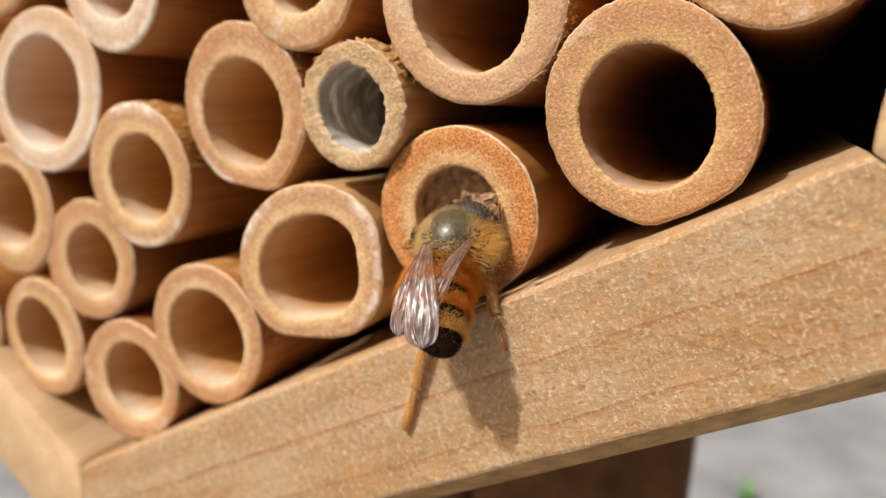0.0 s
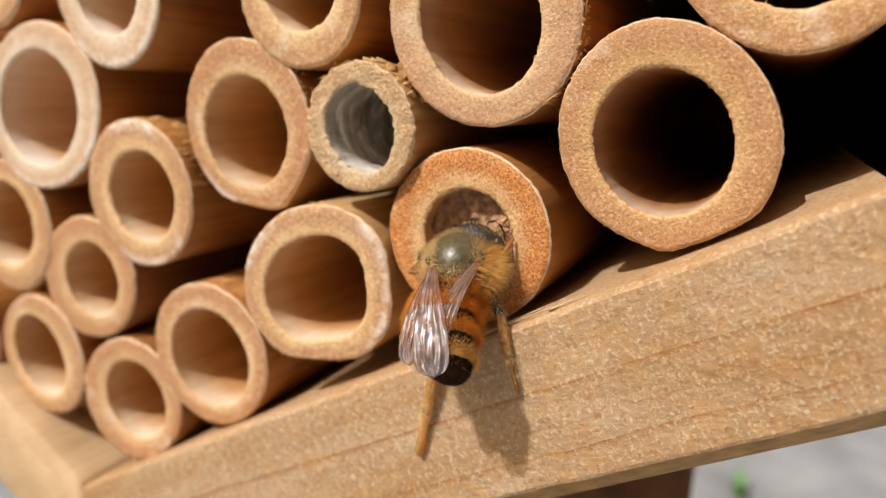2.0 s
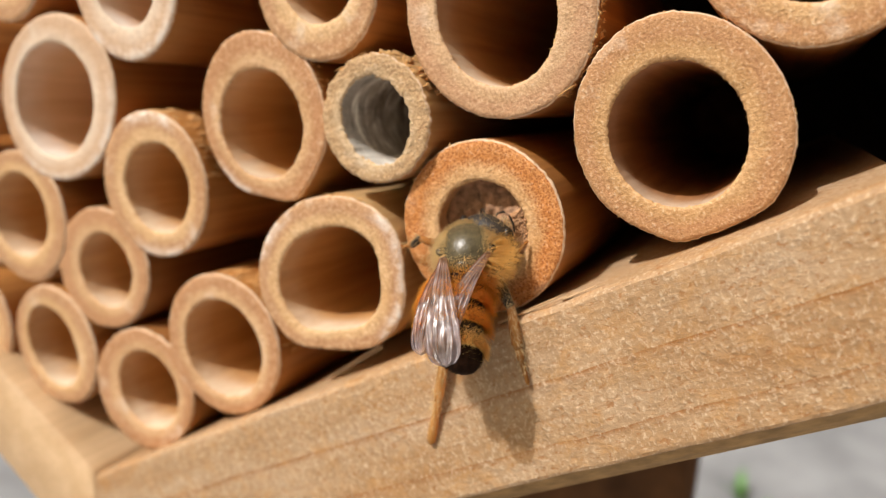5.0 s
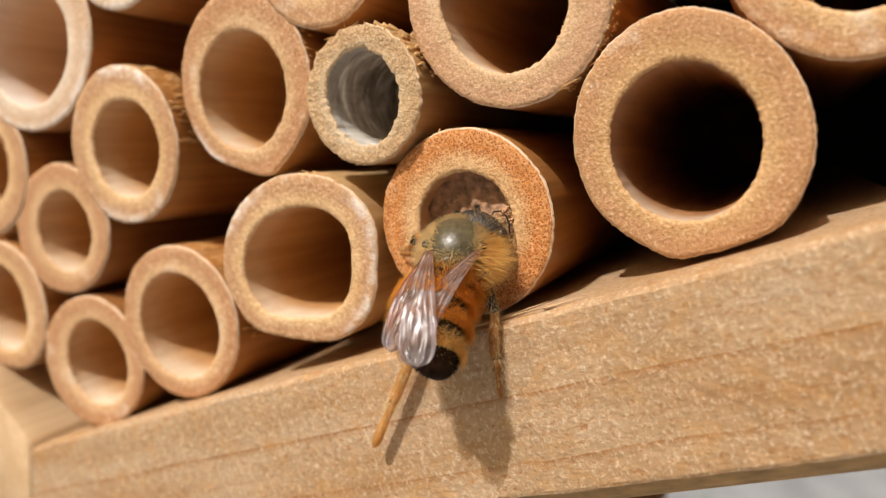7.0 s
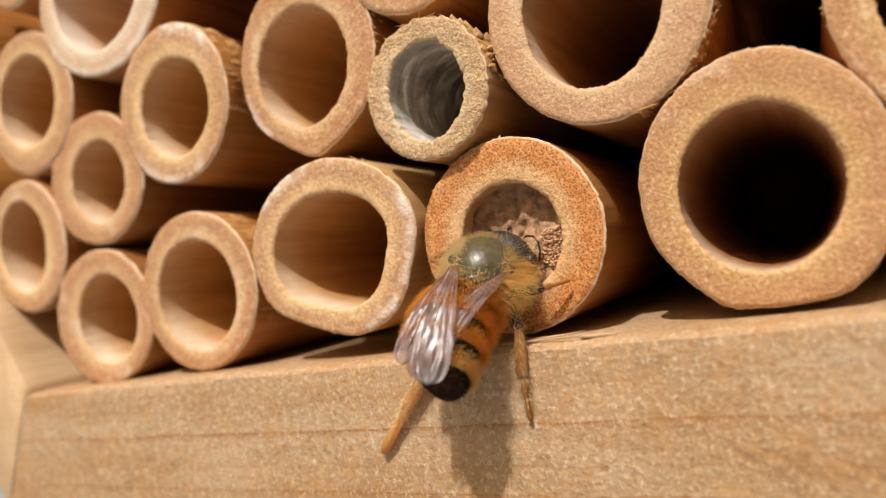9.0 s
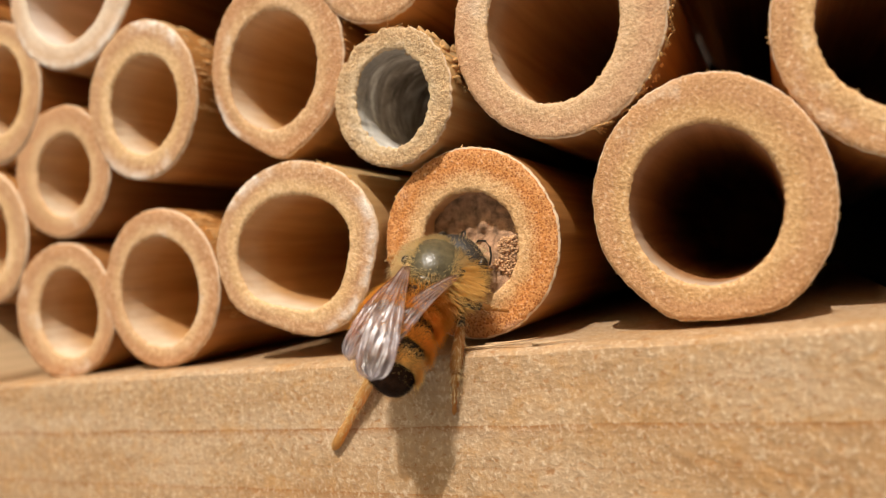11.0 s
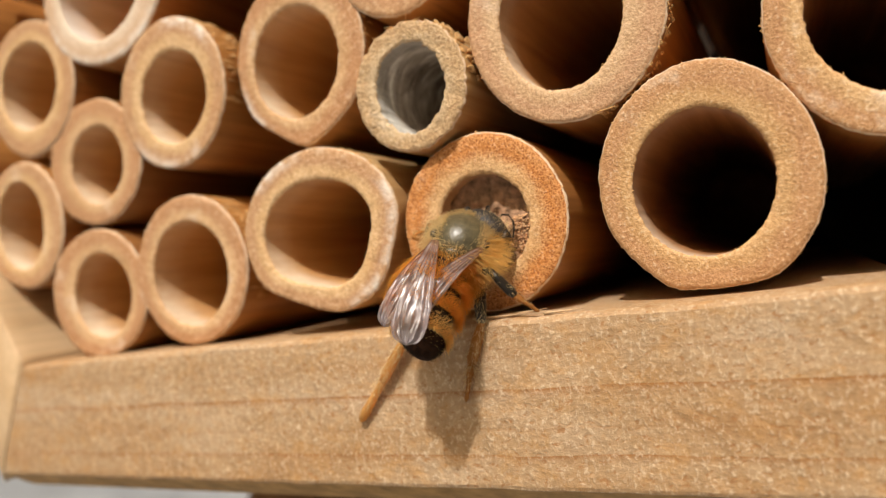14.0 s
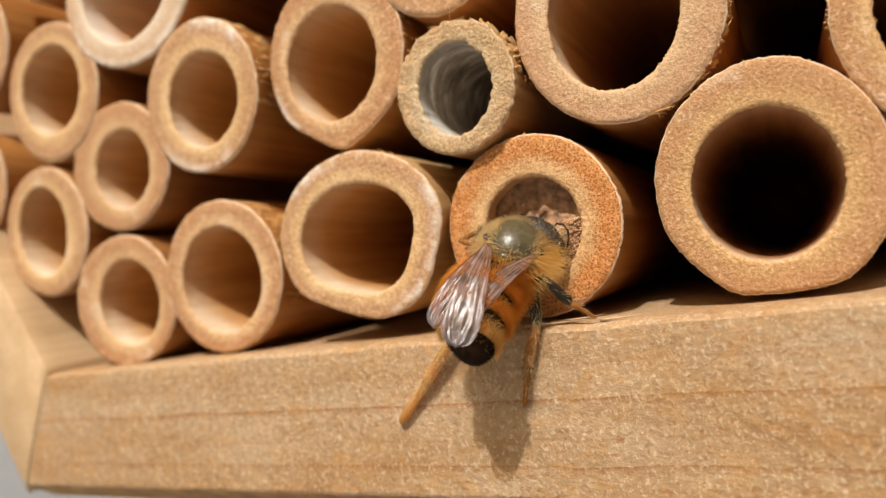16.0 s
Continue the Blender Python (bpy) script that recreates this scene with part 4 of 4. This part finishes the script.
# each leg: hip on the bee, which way its knee stands, length, knee's rise, thickness, then where its foot stands
LEGS = [
    ((-0.9, -2.6, -1.6), (-0.2, 0.0, 1.0), 11.2, 0.02, 0.34, (M_PADDLE, M_PADDLE), 1500, [(0, 3.32, -0.25, -6.00), (2, 3.61, -0.25, -6.03), (6, 3.51, -0.25, -6.14), (6.5, 4.68, -2, -4.65), (7, 3.18, -1, -5.43), (7.5, 3.09, -0.6, -5.75), (8, 3.03, -0.3, -6.30), (8.5, 4.37, -2.2, -4.10), (9, 2.99, -0.3, -5.71), (11.5, 2.67, -0.25, -5.59), (14.5, 2.84, -0.25, -5.98), (16, 2.46, -0.25, -5.35)]),
    ((1.45, -1.5, -0.5), (1.0, 0.0, 0.5), 7.6, 0.07, 0.38, (M_CHITIN, M_LEG), 1100, [(0, 13.15, -0.25, -3.11), (1, 12.61, -0.25, -4.11), (1.5, 12.69, -0.25, -3.77), (2.5, 12.70, -0.25, -4.32), (3, 12.87, -0.25, -4.11), (3.5, 12.37, -0.25, -4.16), (6, 12.53, -0.25, -4.02), (7, 12.53, -0.25, -4.19), (7.5, 12.74, -0.25, -3.78), (8.5, 12.40, -0.25, -4.13), (9, 13.18, -0.25, -4.10), (11.5, 11.31, -0.25, -3.22), (12.5, 11.58, -0.25, -2.55), (13, 11.10, -0.25, -4.75), (14.5, 10.89, -0.25, -4.88), (16, 11.37, -0.25, -4.56)]),
    ((1.3, -1.7, -0.7), (0.4, 0.0, 1.0), 5.4, 0.22, 0.30, (M_CHITIN, M_CHITIN), 260, [(0, 15.86, 2.3, 5.62), (1, 15.95, 2.3, 5.73), (3, 15.40, 2.3, 4.19), (7.5, 15.23, 2.3, 4.09), (9, 15.97, 2, 3.17), (11.5, 14.88, 1.2, 1.61), (12, 16.25, 0.4, 0.26), (14.5, 16.3, 0.4, 0.24), (16, 16.35, 0.4, 0.25)]),
    ((1.1, 0.6, -0.9), (0.3, 0.0, 1.0), 3.4, 0.22, 0.22, (M_CHITIN, M_LEG), 90, [(0, 14.79, 3, 6.02), (1.5, 14.61, 3, 5.70), (3.5, 14.44, 3, 6.10), (7, 14.42, 3, 5.40), (9, 13.96, 3, 4.26), (12.5, 13.87, 3, 4.58), (14.5, 14.15, 3, 4.40), (16, 13.80, 3, 4.58)]),
    ((-1.1, 0.5, -0.3), (-0.9, 0.3, 0.5), 4.4, 0.27, 0.25, (M_LEG, M_CHITIN), 220, [(0, 7.94, 2.2, 5.58), (1, 7.93, 2.2, 5.59), (3, 7.75, 2.2, 5.28), (3.5, 7.57, 2.2, 5.37), (6, 6.51, 1.6, 8.01), (6.5, 7.57, 2.2, 5.48), (7.5, 7.88, 2.2, 5.49), (14.5, 7.69, 2.2, 5.19), (16, 7.84, 2.2, 5.49)]),
    ((-1.0, -0.4, -0.5), (-1.0, -0.1, 0.1), 2.9, 0.62, 0.17, (M_LEG, M_LEG), 150, [(0, 9.40, 2.2, 6.40), (9, 9.45, 2.2, 6.60), (12.5, 9.60, 2.2, 6.80), (16, 9.05, 2.2, 6.90)]),
]
bee = build_bee()
bee.scale = (BEE_SIZE,) * 3
legs = [build_leg(long, knee, thick, bee, tone, fur) for hip, pole, long, knee, thick, tone, fur, feet in LEGS]


def bee_at(t):
    """The bee's place in the house at a time between its rows."""
    for a, b in zip(BEE, BEE[1:]):
        if a[0] <= t <= b[0]:
            s = (t - a[0]) / (b[0] - a[0])
            return bee_pose(*(p + (q - p) * s for p, q in zip(a[1:], b[1:])))
    return bee_pose(*BEE[-1][1:])


def leg_pose(hip, pole, long, foot, t):
    target = bee_at(t).inverted() @ (Vector(foot) * MM) / BEE_SIZE
    along = (target - Vector(hip) * MM).normalized()
    side = Vector(pole).cross(along).normalized()
    up = along.cross(side)
    return Matrix.Translation(target - along * long * MM) @ Matrix((along, side, up)).transposed().to_4x4()


def foot_at(feet, t):
    """Where a foot stands at a time between its rows."""
    for a, b in zip(feet, feet[1:]):
        if a[0] <= t <= b[0]:
            return Vector(a[1:]).lerp(Vector(b[1:]), (t - a[0]) / (b[0] - a[0]))
    return Vector(feet[-1][1:])


def motions():
    walk(bee, [(t, HOUSE @ bee_pose(x, z, tx, tz)) for t, x, z, tx, tz in BEE])
    for leg, (hip, pole, long, knee, thick, tone, fur, feet) in zip(legs, LEGS):
        times = sorted({row[0] for row in BEE} | {row[0] for row in feet})
        walk(leg, [(t, leg_pose(hip, pole, long, foot_at(feet, t), t)) for t in times])


motions()
